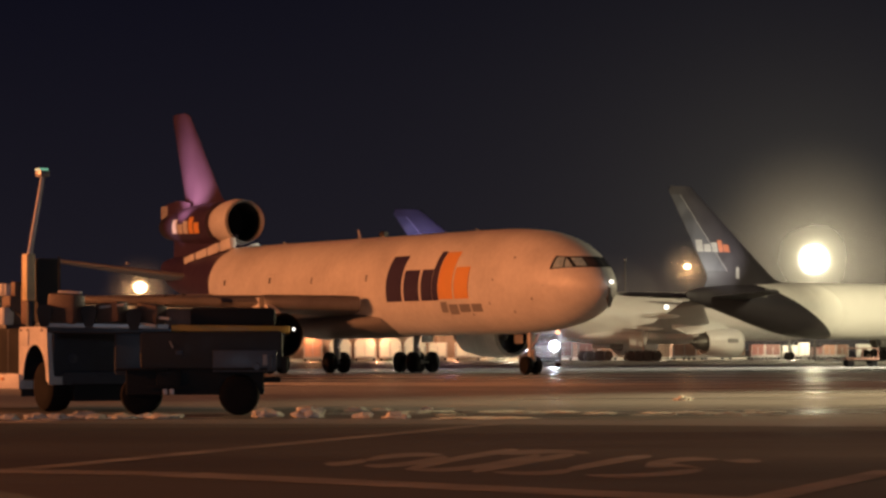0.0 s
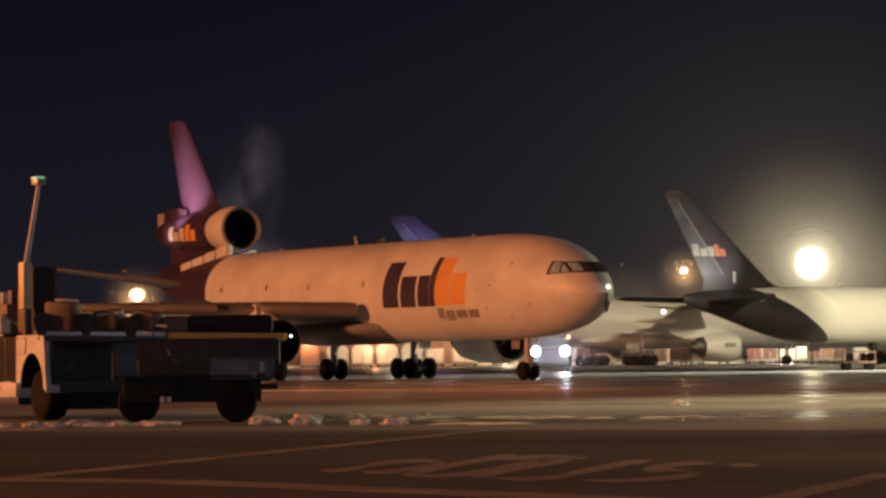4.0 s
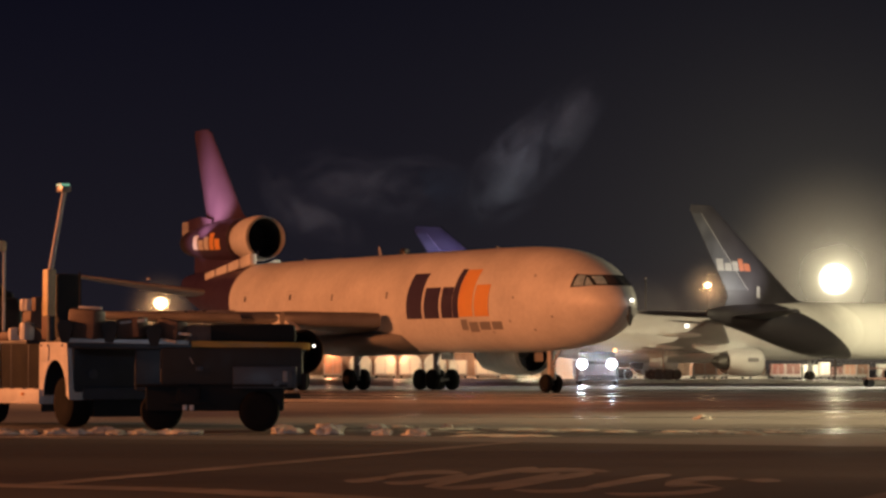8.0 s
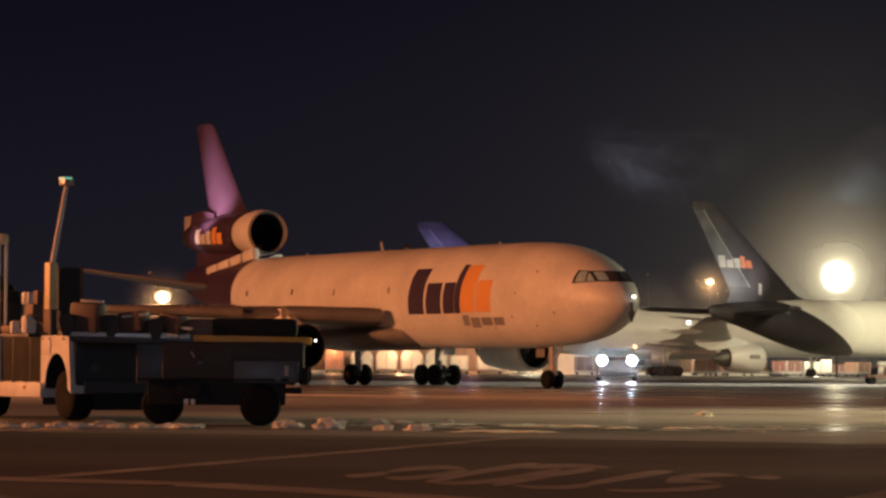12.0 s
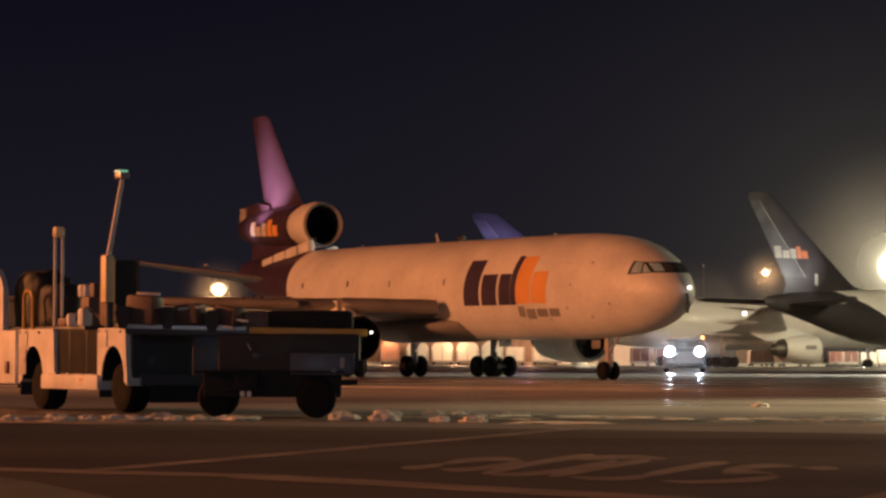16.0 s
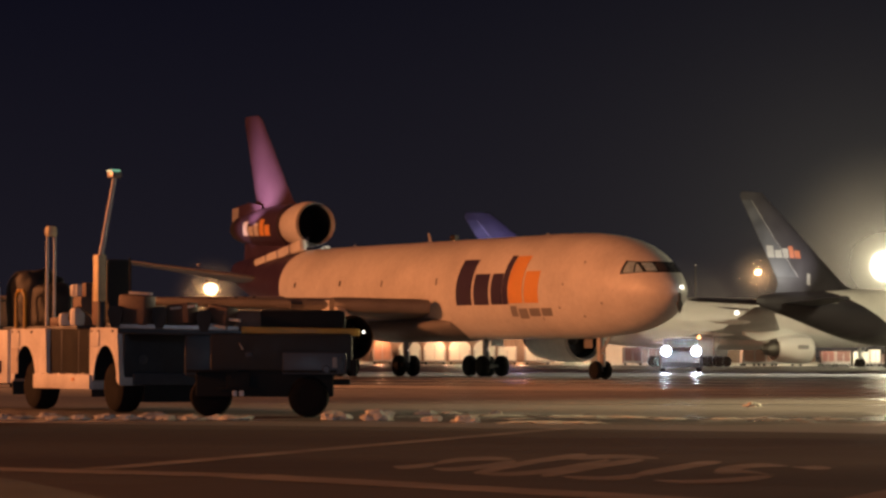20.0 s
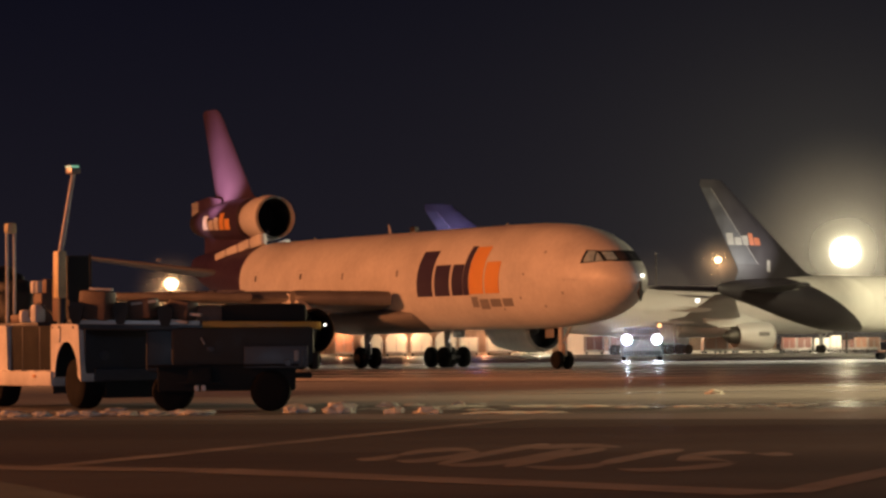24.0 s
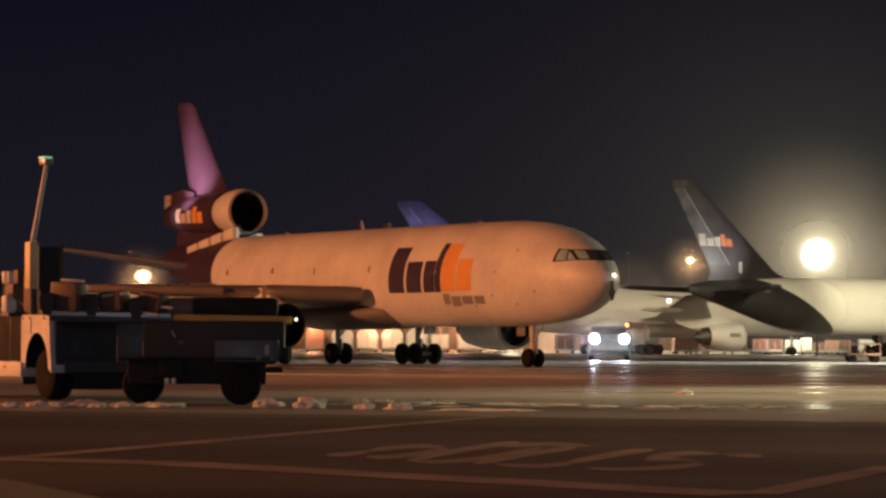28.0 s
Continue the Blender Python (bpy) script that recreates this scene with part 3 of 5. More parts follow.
def engine(root, name, s, y, z, r, length, cowl, core=True, lip_mat=None):
    """High-bypass engine with its intake at station s."""
    m = Matrix.Translation((-s, y, z))
    e = part(name, moved(open_ends(spin([(-0.25, r * 0.98), (-0.6, r * 1.02), (-length * 0.35, r * 1.05), (-length * 0.7, r * 0.97), (-length, r * 0.8), (-length, r * 0.76), (-length * 0.6, r * 0.8)][:7 if core else 5], "x", 40)), m), cowl, root)
    k = 0.825 if core else 0.86
    lip = spin([(-0.40, r * k), (-0.25, r * (k + 0.02)), (-0.08, r * (k + 0.05)), (0.0, r * (k + 0.075)), (-0.06, r * (0.4 * k + 0.6)), (-0.25, r * 0.985)], "x", 40)
    part("intake_lip", moved(open_ends(lip), m), lip_mat or M_STRUT, e, "dull intake lip")
    # black duct and end disc put the intake's shade into the colour
    part("intake_duct", moved(open_ends(spin([(-0.38, r * (k - 0.001)), (-1.0, r * (k - 0.015)), (-3.0, r * (k - 0.005))], "x", 40)), m), M_BLACK, e)
    if not core:
        part("duct_end", moved(spin([(-2.9, 0.02), (-2.9, r * 0.857), (-2.86, r * 0.857), (-2.86, 0.02)], "x", 28), m), M_BLACK, e)
        return e
    blade = part("fan_blade", box((0, 0, r * 0.5), (0.03, 0.2, r * 0.6), 0, None, pose(0, 0, 0, 0, 0, 38)), M_DARKMETAL, e)
    for i in range(24):
        b = blade if i == 0 else new("fan_blade", blade.data)
        b.parent = e
        b.matrix_basis = m @ Matrix.Translation((-1.5, 0, 0)) @ Matrix.Rotation(i * 2 * math.pi / 24, 4, "X")
    part("fan_disc", moved(spin([(-1.85, 0.02), (-1.85, r * 0.81), (-1.8, r * 0.81), (-1.8, 0.02)], "x", 28), m), M_BLACK, e)
    part("spinner", moved(spin([(-1.5, r * 0.27), (-1.2, r * 0.2), (-0.98, r * 0.08), (-0.92, 0.01)], "x", 20), m), M_GREY, e)
    if core:
        part("core_nozzle", moved(spin([(-length * 0.75, r * 0.55), (-length, r * 0.58), (-length - 0.9, r * 0.45), (-length - 1.25, r * 0.38), (-length - 1.25, r * 0.34), (-length - 0.6, r * 0.3)], "x", 28), m), M_DARKMETAL, e)
        part("exhaust_cone", moved(spin([(-length - 0.5, r * 0.3), (-length - 1.4, r * 0.22), (-length - 2.1, 0.03)], "x", 20), m), M_DARKMETAL, e)
    return e


def open_ends(bm):
    big = [f for f in bm.faces if len(f.verts) > 4]
    bmesh.ops.delete(bm, geom=big, context="FACES_ONLY")
    return bm


def mark(h, root, name, blocks, s0, s1, z0, z1, mat, side=-1, label="", slant=0.06):
    """Plain blocks of a painted mark; each block (u0, u1, v0, v1), u running from aft to fore."""
    for u0, u1, v0, v1 in blocks:
        def at(u, v):
            uu = u + slant * (v - 0.5)
            return (s0 + (s1 - s0) * uu, z0 + (z1 - z0) * v)
        part(name, h.patch((at(u0, v0), at(u1, v0), at(u1, v1), at(u0, v1)), side, 3, 6, 0.02), mat, root, label)


def wing_part(root, name, sections, side, mat, label=""):
    rings = [foil((-le, side * y, z), c, t) for le, y, z, c, t in sections]
    return part(name, loft(rings), mat, root, label)


BEACON = []


def trijet(m):
    root = empty("cargo_aircraft", m, "three-engined wide-body freighter, white fuselage and purple tail, parked on its gear", "aircraft")
    h = Hull(smooth_stations([(-0.95, 4.78, 0.03, 0.03), (-0.75, 4.78, 0.5, 0.48), (-0.2, 4.82, 1.08, 1.05), (0.8, 4.93, 1.66, 1.70), (2.2, 5.08, 2.18, 2.27), (4.2, 5.21, 2.62, 2.70), (7.2, 5.28, 2.93, 2.95), (11, 5.3, 3.01, 3.01), (22, 5.3, 3.01, 3.01), (34, 5.3, 3.01, 3.01), (38, 5.38, 2.96, 2.92), (42, 5.66, 2.75, 2.62), (46, 6.06, 2.32, 2.18), (49, 6.4, 1.8, 1.72), (52, 6.75, 1.15, 1.2), (54.2, 7.0, 0.5, 0.7), (54.8, 7.05, 0.1, 0.4)]))
    ss = [s for s, *_ in h.st]
    front = [h.ring(s) for s in ss if 0.3 < s < 42.2]
    part("fuselage", loft([h.ring(s) for s in ss if s <= 0.3] + front + [h.ring(42.2)]), M_WHITE_WORN, root)
    part("aft_fuselage", loft([h.ring(42.21)] + [h.ring(s) for s in ss if s > 42.3]), M_PURPLE, root, "purple painted tail cone")
    part("belly_fairing", loft([ring_x(-x, 0, z, ry, rz) for x, z, ry, rz in ((18.5, 3.2, 0.3, 0.15), (20, 3.2, 2.3, 0.8), (22.5, 3.1, 2.85, 0.95), (31, 2.95, 2.8, 0.85), (34, 3.0, 2.1, 0.65), (36.5, 3.1, 0.3, 0.15))]), M_GREY, root)
    # windscreen
    for side in (-1, 1):
        for q in (((0.54, 5.90), (1.02, 5.87), (1.24, 6.44), (0.94, 6.42)), ((1.10, 5.87), (1.70, 5.85), (1.72, 6.46), (1.32, 6.45))):
            part("windscreen_pane", h.patch(q, side, 4, 4, 0.02), M_PANE, root)
        part("windscreen_frame", h.patch(((-0.04, 5.90), (1.86, 5.78), (1.86, 6.53), (0.54, 6.42)), side, 8, 4, 0.008), M_BLACK, root)
    # black surround and front panes across the nose
    def nose_at(y, z, out):
        lo, hi = -0.9, 6.0
        for _ in range(40):
            mid = (lo + hi) / 2
            zc, ry, rz = h.at(mid)
            k = abs(z - zc) / rz
            wide = ry * math.sqrt(1 - k * k) if k < 1 else -1.0
            lo, hi = (mid, hi) if wide < abs(y) else (lo, mid)
        return (-hi + out, y, z + out * 0.5)

    def nose_sheet(y0, y1, z0, z1, out, n=8):
        return loft([[nose_at(y0 + (y1 - y0) * i / n, z0 + (z1 - z0) * j / 4, out) for i in range(n + 1)] for j in range(5)], None, False, False)

    part("windscreen_surround", nose_sheet(-1.25, 1.25, 5.86, 6.46, 0.02, 14), M_BLACK, root)
    for y0, y1 in ((-1.12, -0.66), (-0.58, -0.04), (0.04, 0.58), (0.65, 1.15)):
        part("windscreen_pane", nose_sheet(y0, y1, 5.93, 6.38, 0.035), M_PANE if y0 < -1 else M_GLASS, root)
    for side in (-1, 1):
        # doors and hatches
        for s, z0, z1, w in ((33.0, 4.3, 6.2, 1.0), (39.5, 4.6, 6.2, 0.9)):
            part("door", h.patch(((s - w / 2, z0), (s + w / 2, z0), (s + w / 2, z1), (s - w / 2, z1)), side, 2, 6, 0.012), M_WHITE_WORN, root)
            for a, b, c, d in ((s - w / 2 - 0.02, s - w / 2, z0, z1), (s + w / 2, s + w / 2 + 0.02, z0, z1), (s - w / 2, s + w / 2, z1, z1 + 0.02), (s - w / 2, s + w / 2, z0 - 0.02, z0)):
                part("door_seam", h.patch(((a, c), (b, c), (b, d), (a, d)), side, 1, 4, 0.014), M_SEAM, root)
            part("door_window", h.patch(((s - 0.12, z1 - 0.55), (s + 0.12, z1 - 0.55), (s + 0.12, z1 - 0.2), (s - 0.12, z1 - 0.2)), side, 1, 2, 0.018), M_GLASS, root)
        for s in (20.5, 27.4):
            part("hatch", h.patch(((s - 0.11, 5.5), (s + 0.11, 5.5), (s + 0.11, 5.9), (s - 0.11, 5.9)), side, 1, 2, 0.016), M_LOGO_GREY, root)
        for s, z in ((3.2, 4.2), (4.7, 6.5), (5.1, 3.5), (7.0, 4.0), (9.2, 3.4), (6.3, 5.3)):
            part("service_port", h.patch(((s - 0.07, z - 0.06), (s + 0.07, z - 0.06), (s + 0.07, z + 0.06), (s - 0.07, z + 0.06)), side, 1, 1, 0.014), M_LOGO_GREY, root)
        part("lower_cargo_door", h.patch(((12.6, 2.75), (15.4, 2.75), (15.4, 4.1), (12.6, 4.1)), side, 3, 5, 0.010), M_WHITE_WORN, root)
    # painted mark: plain slanted blocks in its colours
    mark(h, root, "mark_block", [(0.0, 0.19, 0.0, 0.95), (0.22, 0.40, 0.0, 0.64), (0.43, 0.56, 0.0, 0.64), (0.565, 0.63, 0.0, 1.0)], 18.0, 8.5, 4.25, 7.05, M_LOGO_PURPLE, -1, "purple block of the painted mark")
    mark(h, root, "mark_block", [(0.635, 0.80, 0.02, 0.98), (0.82, 0.98, 0.02, 0.66)], 18.0, 8.5, 4.25, 7.05, M_LOGO_ORANGE, -1, "orange block of the painted mark")
    mark(h, root, "small_mark_bar", [(0.0, 0.16, 0.0, 1.0), (0.2, 0.42, -0.2, 0.75), (0.46, 0.72, 0.0, 0.75), (0.76, 1.0, 0.0, 0.75)], 12.3, 7.9, 3.55, 4.15, M_LOGO_GREY, -1, "grey bar of the painted mark")
    # wings
    for side in (-1, 1):
        w = wing_part(root, "wing", ((21.6, 2.4, 4.02, 11.4, 0.125), (24.2, 8.0, 4.30, 9.2, 0.105), (30.4, 16.5, 4.52, 5.9, 0.095), (36.6, 24.9, 4.74, 2.9, 0.09), (37.4, 25.25, 4.78, 2.0, 0.06)), side, M_GREY)
        for a, b in ((0.03, 0.27), (0.36, 0.66), (0.67, 0.97)):
            def edge(t):
                if t < 0.26:
                    k = t / 0.26
                    return 20.5 + 3.5 * k, 2.9 + 5.1 * k, 4.24 + 0.12 * k
                k = (t - 0.26) / 0.74
                return 24.0 + 12.6 * k, 8 + 16.9 * k, 4.36 + 0.42 * k
            rings = []
            for e in (0.0, 0.003, 0.2, 0.4, 0.6, 0.8, 0.997, 1.0):
                t = a + (b - a) * e
                s, y, z = edge(t)
                d = min(e, 1 - e)
                rr = (0.43 if t < 0.31 else 0.34 - 0.16 * t) * (0.92 if d < 0.001 else 1.0)
                rings.append([(-s + 0.25 + 0.9 * rr * math.cos(i * math.pi / 14), side * y, z - 0.05 + rr * math.sin(i * math.pi / 14)) for i in range(28)])
            part("slat", loft(rings), M_SLAT, w, "grey leading-edge slat")
            (s0, y0, z0), (s1, y1, z1) = edge(a + 0.01), edge(b - 0.01)
            # bright tube along the slat puts its highlight into the shape
            part("slat_highlight", tube((-s0 + 0.12, side * y0, z0 + 0.36), (-s1 + 0.12, side * y1, z1 + (0.36 if b < 0.3 else 0.12)), 0.05, n=8), M_METAL, w, "bright metal strip added along the slat as its highlight")
        for y in (5.0, 11.0, 17.0):
            k = max(0.0, (y - 8) / 16.9)
            s = (29.0 if y < 8 else 31.6) + 6.5 * k
            z = 3.6 + 0.045 * y
            part("flap_fairing", moved(spin([(0, 0.02), (-0.6, 0.2), (-2, 0.3), (-4, 0.22), (-5, 0.02)], "x", 14), Matrix.Translation((-s + 1.5, side * y, z))), M_GREY, w)
        # starboard lip coloured black for the shade on it, port lip left dull
        e = engine(root, "wing_engine", 21.4, side * 8.0, 2.32, 1.36, 5.3, M_WHITE_WORN, True, M_BLACK if side < 0 else M_STRUT)
        part("pylon", loft([[(x, side * 8.0 + dy, z) for dy, z in ((-0.22, zl), (0.22, zl), (0.22, zh), (-0.22, zh))] for x, zl, zh in ((-22.4, 3.5, 3.75), (-24.5, 3.2, 4.6), (-28, 3.0, 4.5), (-30.5, 3.7, 4.3))]), M_WHITE_WORN, e)
        part("tailplane", loft([foil((-le, side * y, z), c, t) for le, y, z, c, t in ((46.2, 0.8, 6.25, 5.9, 0.10), (51.3, 9.3, 7.55, 2.4, 0.09), (51.9, 9.7, 7.6, 1.6, 0.05))]), M_GREY, root)
        part("logo_lamp", box((-49.4, side * 5.2, 7.35), (0.3, 0.22, 0.16), 0.04), M_STRUT, root)
        part("tip_lamp", box((-36.9, side * 25.3, 4.72), (0.5, 0.12, 0.14), 0.05), M_STRUT, root)
    # tail engine pod, its pylon and the fin
    engine(root, "tail_engine", 42.1, 0, 9.98, 1.46, 3.3, M_WHITE_WORN, False, M_GREY)
    part("pod", moved(spin([(-0.4, 1.0), (-0.4, 1.46), (-0.8, 1.47), (-3, 1.45), (-5.5, 1.26), (-7.6, 1.02), (-7.9, 0.95)], "x", 40), Matrix.Translation((-44.9, 0, 9.98))), M_PURPLE, root, "purple tail engine pod")
    part("tail_nozzle", moved(spin([(0, 0.9), (0, 0.97), (-0.5, 0.92), (-1.1, 0.78), (-1.1, 0.72), (-0.4, 0.7)], "x", 30), Matrix.Translation((-52.7, 0, 9.98))), M_DARKMETAL, root)
    part("tail_pylon", loft([[(-s, -w, 7.2), (-s, w, 7.2), (-s, w * 0.8, 9.2), (-s, -w * 0.8, 9.2)] for s, w in ((43.4, 0.1), (44.5, 0.5), (47, 0.75), (50, 0.6), (52.6, 0.25))]), M_PURPLE, root)
    for k in range(4):
        for side in (-1, 1) if k else (-1,):
            part("tail_panel", box((0, 0, 0), (1.55, 0.5, 0.72 - 0.08 * k), 0.12, None, pose(-42.3 - 1.60 * k, side * (1.25 + 0.10 * k), 8.42 - 0.27 * k, 0, -9.5, 0)), M_WHITE_WORN, root, "white panel below the tail pod")
    part("fin_root_fairing", loft([[(-s, -w, z0), (-s, w, z0), (-s, w * 0.8, z1), (-s, -w * 0.8, z1)] for s, w, z0, z1 in ((49.6, 0.5, 10.7, 11.5), (51.4, 0.55, 10.55, 11.75), (53.7, 0.4, 10.45, 11.55))]), M_PURPLE, root, "purple fairing below the rudder")
    part("fairing_end", box((-53.75, 0, 10.98), (1.0, 0.9, 1.0), 0.12), M_STRUT, root, "dull metal end of the fairing")
    fin = part("fin", loft([[(-(le + t * c), y * c, z) for t, y in FIN_SECTION] for le, z, c in ((44.2, 11.0, 7.2), (45.6, 11.7, 5.6), (50.4, 17.45, 2.75), (51.0, 17.75, 2.0))]), M_PURPLE, root)
    for u0, u1, v0, v1, mt in ((0, 0.19, 0, 1, 0), (0.22, 0.40, 0, 0.65, 0), (0.43, 0.6, 0, 0.8, 0), (0.64, 0.8, 0, 1, 1), (0.83, 1.0, 0, 0.65, 1)):
        b = bmesh.new()
        for v in (0, 0.34, 0.67, 1.0):
            ang = math.radians(-26 + 44 * (v0 + (v1 - v0) * v))
            for u in (u0, u1):
                s = 50.9 - 4.6 * (u + 0.05 * (v0 + (v1 - v0) * v))
                r = 1.03 + 0.44 * min(1, max(0, (52.4 - s) / 5.2)) ** 0.7 + 0.035
                b.verts.new((-s, -r * math.cos(ang), 9.98 + r * math.sin(ang)))
        b.verts.ensure_lookup_table()
        for k in range(3):
            b.faces.new([b.verts[i] for i in (2 * k, 2 * k + 1, 2 * k + 3, 2 * k + 2)])
        part("pod_mark_block", b, M_LOGO_ORANGE if mt else M_LOGO_WHITE, root, "orange block of the tail mark" if mt else "white block of the tail mark")
    # glowing bead added in place of the bright reflection at the nose
    part("nose_glint", moved(spin([(-0.2, 0.02), (-0.18, 0.16), (0, 0.2), (0.18, 0.16), (0.2, 0.02)], "x", 14), Matrix.Translation((1.3, 0, 5.05)) @ Matrix.Scale(0.5, 4)), M_NAV, root, "small glowing bead added for the glint at the nose")
    part("nose_dark_piece", loft([[(1.1 - 0.5 * w, -w, z), (1.1 + 0.5 * w, -w, z), (1.1 + 0.5 * w, w, z), (1.1 - 0.5 * w, w, z)] for z, w in ((4.75, 0.06), (4.35, 0.08), (4.15, 0.17), (3.65, 0.04))]), M_DARKMETAL, root, "dark pointed piece at the nose")
    # gear
    gear_leg(root, "nose_gear", 6.9, 0, 2.6, (1, 2), 0.51, 0.38, 0.33)
    for side in (-1, 1):
        gear_leg(root, "main_gear", 28.95, side * 5.33, 3.6, (2, 2), 0.66, 0.5, 0.69, 1.63)
        part("nose_gear_door", box((-7.5, side * 0.42, 2.0), (0.9, 0.05, 0.5), 0.02), M_GREY, root)
        part("main_gear_door", box((-28.9, side * 6.15, 2.55), (1.5, 0.06, 1.3), 0.02), M_WHITE_WORN, root)
    gear_leg(root, "centre_gear", 29.7, 0, 2.6, (1, 2), 0.66, 0.5, 0.48)
    # aerials and lamps on the roof and the chin
    for s, hh in ((12.5, 0.14), (26.6, 0.6), (36.5, 0.16)):
        part("blade_aerial", loft([[(-s - 0.2 - k * 0.1, -0.02, 8.28 + hh * k), (-s + 0.2 - k * 0.35, -0.02, 8.28 + hh * k), (-s + 0.2 - k * 0.35, 0.02, 8.28 + hh * k), (-s - 0.2 - k * 0.1, 0.02, 8.28 + hh * k)] for k in (0, 1)]), M_STRUT, root)
    part("beacon_base", moved(spin([(0, 0.16), (0.06, 0.16), (0.08, 0.05), (0.09, 0.01)], "z", 14), Matrix.Translation((-23.5, 0, 8.29))), M_STEEL, root)
    beacon = part("roof_beacon", spin([(-0.16, 0.06), (-0.16, 0.17), (0.30, 0.21), (0.30, 0.19), (-0.10, 0.15), (-0.10, 0.06)], "x", 18), M_DARKMETAL, root, "turning red beacon lamp in a dark hood")
    part("beacon_lens", spin([(-0.09, 0.01), (-0.09, 0.145), (-0.05, 0.13), (-0.03, 0.01)], "x", 18), M_BEACON, beacon, "lit red lens")
    BEACON.append(beacon)
    for s in (2.2, 2.9):
        for side in (-1, 1):
            part("pitot_probe", tube((-s, side * h.side(s, 4.9), 4.9), (-s + 0.3, side * (h.side(s, 4.9) + 0.18), 4.9), 0.02, n=6), M_STEEL, root)
    return root


FIN_SECTION = [(0.5 - 0.5 * math.cos(math.pi * i / 10), y * 0.06 * math.sin(math.pi * (0.5 - 0.5 * math.cos(math.pi * i / 10)) ** 0.7)) for y, rng in ((1, range(0, 11)), (-1, range(9, 0, -1))) for i in rng]


TWIN_FIN = ((42.5, 7.9, 17.0), (47.0, 8.9, 11.9), (48.0, 9.4, 11.0), (60.8, 18.0, 4.4), (61.6, 18.55, 3.4))


def fin_half(s, z):
    """Half thickness of the twin's fin at a station and height."""
    for (l0, z0, c0), (l1, z1, c1) in zip(TWIN_FIN, TWIN_FIN[1:]):
        if z0 <= z <= z1:
            k = (z - z0) / (z1 - z0)
            le, c = l0 + (l1 - l0) * k, c0 + (c1 - c0) * k
            t = min(1.0, max(0.0, (s - le) / c))
            return 0.06 * c * math.sin(math.pi * t ** 0.7)
    return 0.0


def twinjet(m, cut, shear, label, plug=0.0):
    """plug: extra length of the body ahead of the wing's trailing edge."""
    root = empty("twin_aircraft", m, label, "aircraft", "parked freighters")
    h = Hull(smooth_stations([(q[0] - plug if q[0] < 26 else q[0], *q[1:]) for q in [(0, 5.0, 0.03, 0.03), (0.4, 5.0, 0.8, 0.8), (1.5, 5.1, 1.6, 1.6), (3.5, 5.3, 2.4, 2.45), (6.5, 5.5, 2.95, 2.97), (10, 5.6, 3.1, 3.1), (25, 5.6, 3.1, 3.1), (40, 5.6, 3.1, 3.1), (44, 5.7, 3.0, 2.98), (49, 6.1, 2.6, 2.5), (54, 6.6, 1.9, 1.8), (59, 7.0, 1.0, 1.05), (62, 7.15, 0.25, 0.5), (62.4, 7.2, 0.05, 0.3)]]))
    ss = [s for s, *_ in h.st]
    front = [h.ring(s) for s in ss if s < 25 - plug] + [h.ring(25 + (cut - 25) * k / 8, shear * k / 8) for k in range(0, 9)]
    part("fuselage", loft(front), M_WHITE, root)
    rear = [h.ring(cut + 0.01 + (61.8 - cut) * k / 22, shear * (1 - k / 22) ** 1.0) for k in range(0, 23)] + [h.ring(62.4)]
    part("aft_fuselage", loft(rear), M_PURPLE_SHADED, root, "purple tail section, darkened in its colour for shade")
    for side in (-1, 1):
        for q in (((1.9, 6.1), (2.7, 6.1), (3.1, 6.8), (2.4, 6.7)), ((2.8, 6.1), (3.9, 6.1), (4.0, 6.85), (3.2, 6.8))):
            part("windscreen_pane", h.patch([(s - plug, z) for s, z in q], side, 3, 3, 0.02), M_GLASS, root)
        for s in (8.0 - plug, 21.0 - plug):
            part("door", h.patch(((s - 0.55, 4.6), (s + 0.55, 4.6), (s + 0.55, 6.6), (s - 0.55, 6.6)), side, 2, 5, 0.02), M_WHITE, root)
        w = wing_part(root, "wing", [(le - plug, *q) for le, *q in ((20.0, 2.2, 4.0, 14.0, 0.12), (25.4, 9.5, 4.7, 8.5, 0.11), (41.0, 30.0, 7.0, 2.6, 0.10), (42.0, 32.0, 7.2, 1.0, 0.06))], side, M_GREY)
        for y, s in ((6.0, 31.5), (18.5, 38.0)):
            part("flap_fairing", moved(spin([(0, 0.02), (-0.8, 0.24), (-2.5, 0.34), (-5, 0.22), (-6.4, 0.02)], "x", 14), Matrix.Translation((-s + 2 + plug, side * y, 3.5 + 0.105 * y))), M_WHITE, w)
        e = engine(root, "wing_engine", 21.2 - plug, side * 9.6, 2.25, 1.75, 5.2, M_WHITE)
        part("pylon", loft([[(x + plug, side * 9.6 + dy, z) for dy, z in ((-0.25, zl), (0.25, zl), (0.25, zh), (-0.25, zh))] for x, zl, zh in ((-22.4, 3.9, 4.1), (-25, 3.6, 4.9), (-29, 3.3, 4.7), (-31, 4.0, 4.5))]), M_WHITE, e)
        part("cowl_mark_bar", moved(box((0, 0, 0), (1.6, 0.03, 0.5), 0.01), Matrix.Translation((-23.2 + plug, side * 9.6 + side * 1.83, 2.5))), M_LOGO_GREY, e)
        part("tailplane", loft([foil((-le, side * y, z), c, t) for le, y, z, c, t in ((52.8, 0.9, 6.9, 6.6, 0.12), (59.0, 9.6, 7.35, 3.2, 0.17), (59.8, 10.1, 7.4, 2.2, 0.12))]), M_PURPLE_SHADED, root)
        gear_leg(root, "main_gear", 32.6 - plug, side * 5.5, 4.4, (3, 2), 0.67, 0.5, 0.7, 1.45)
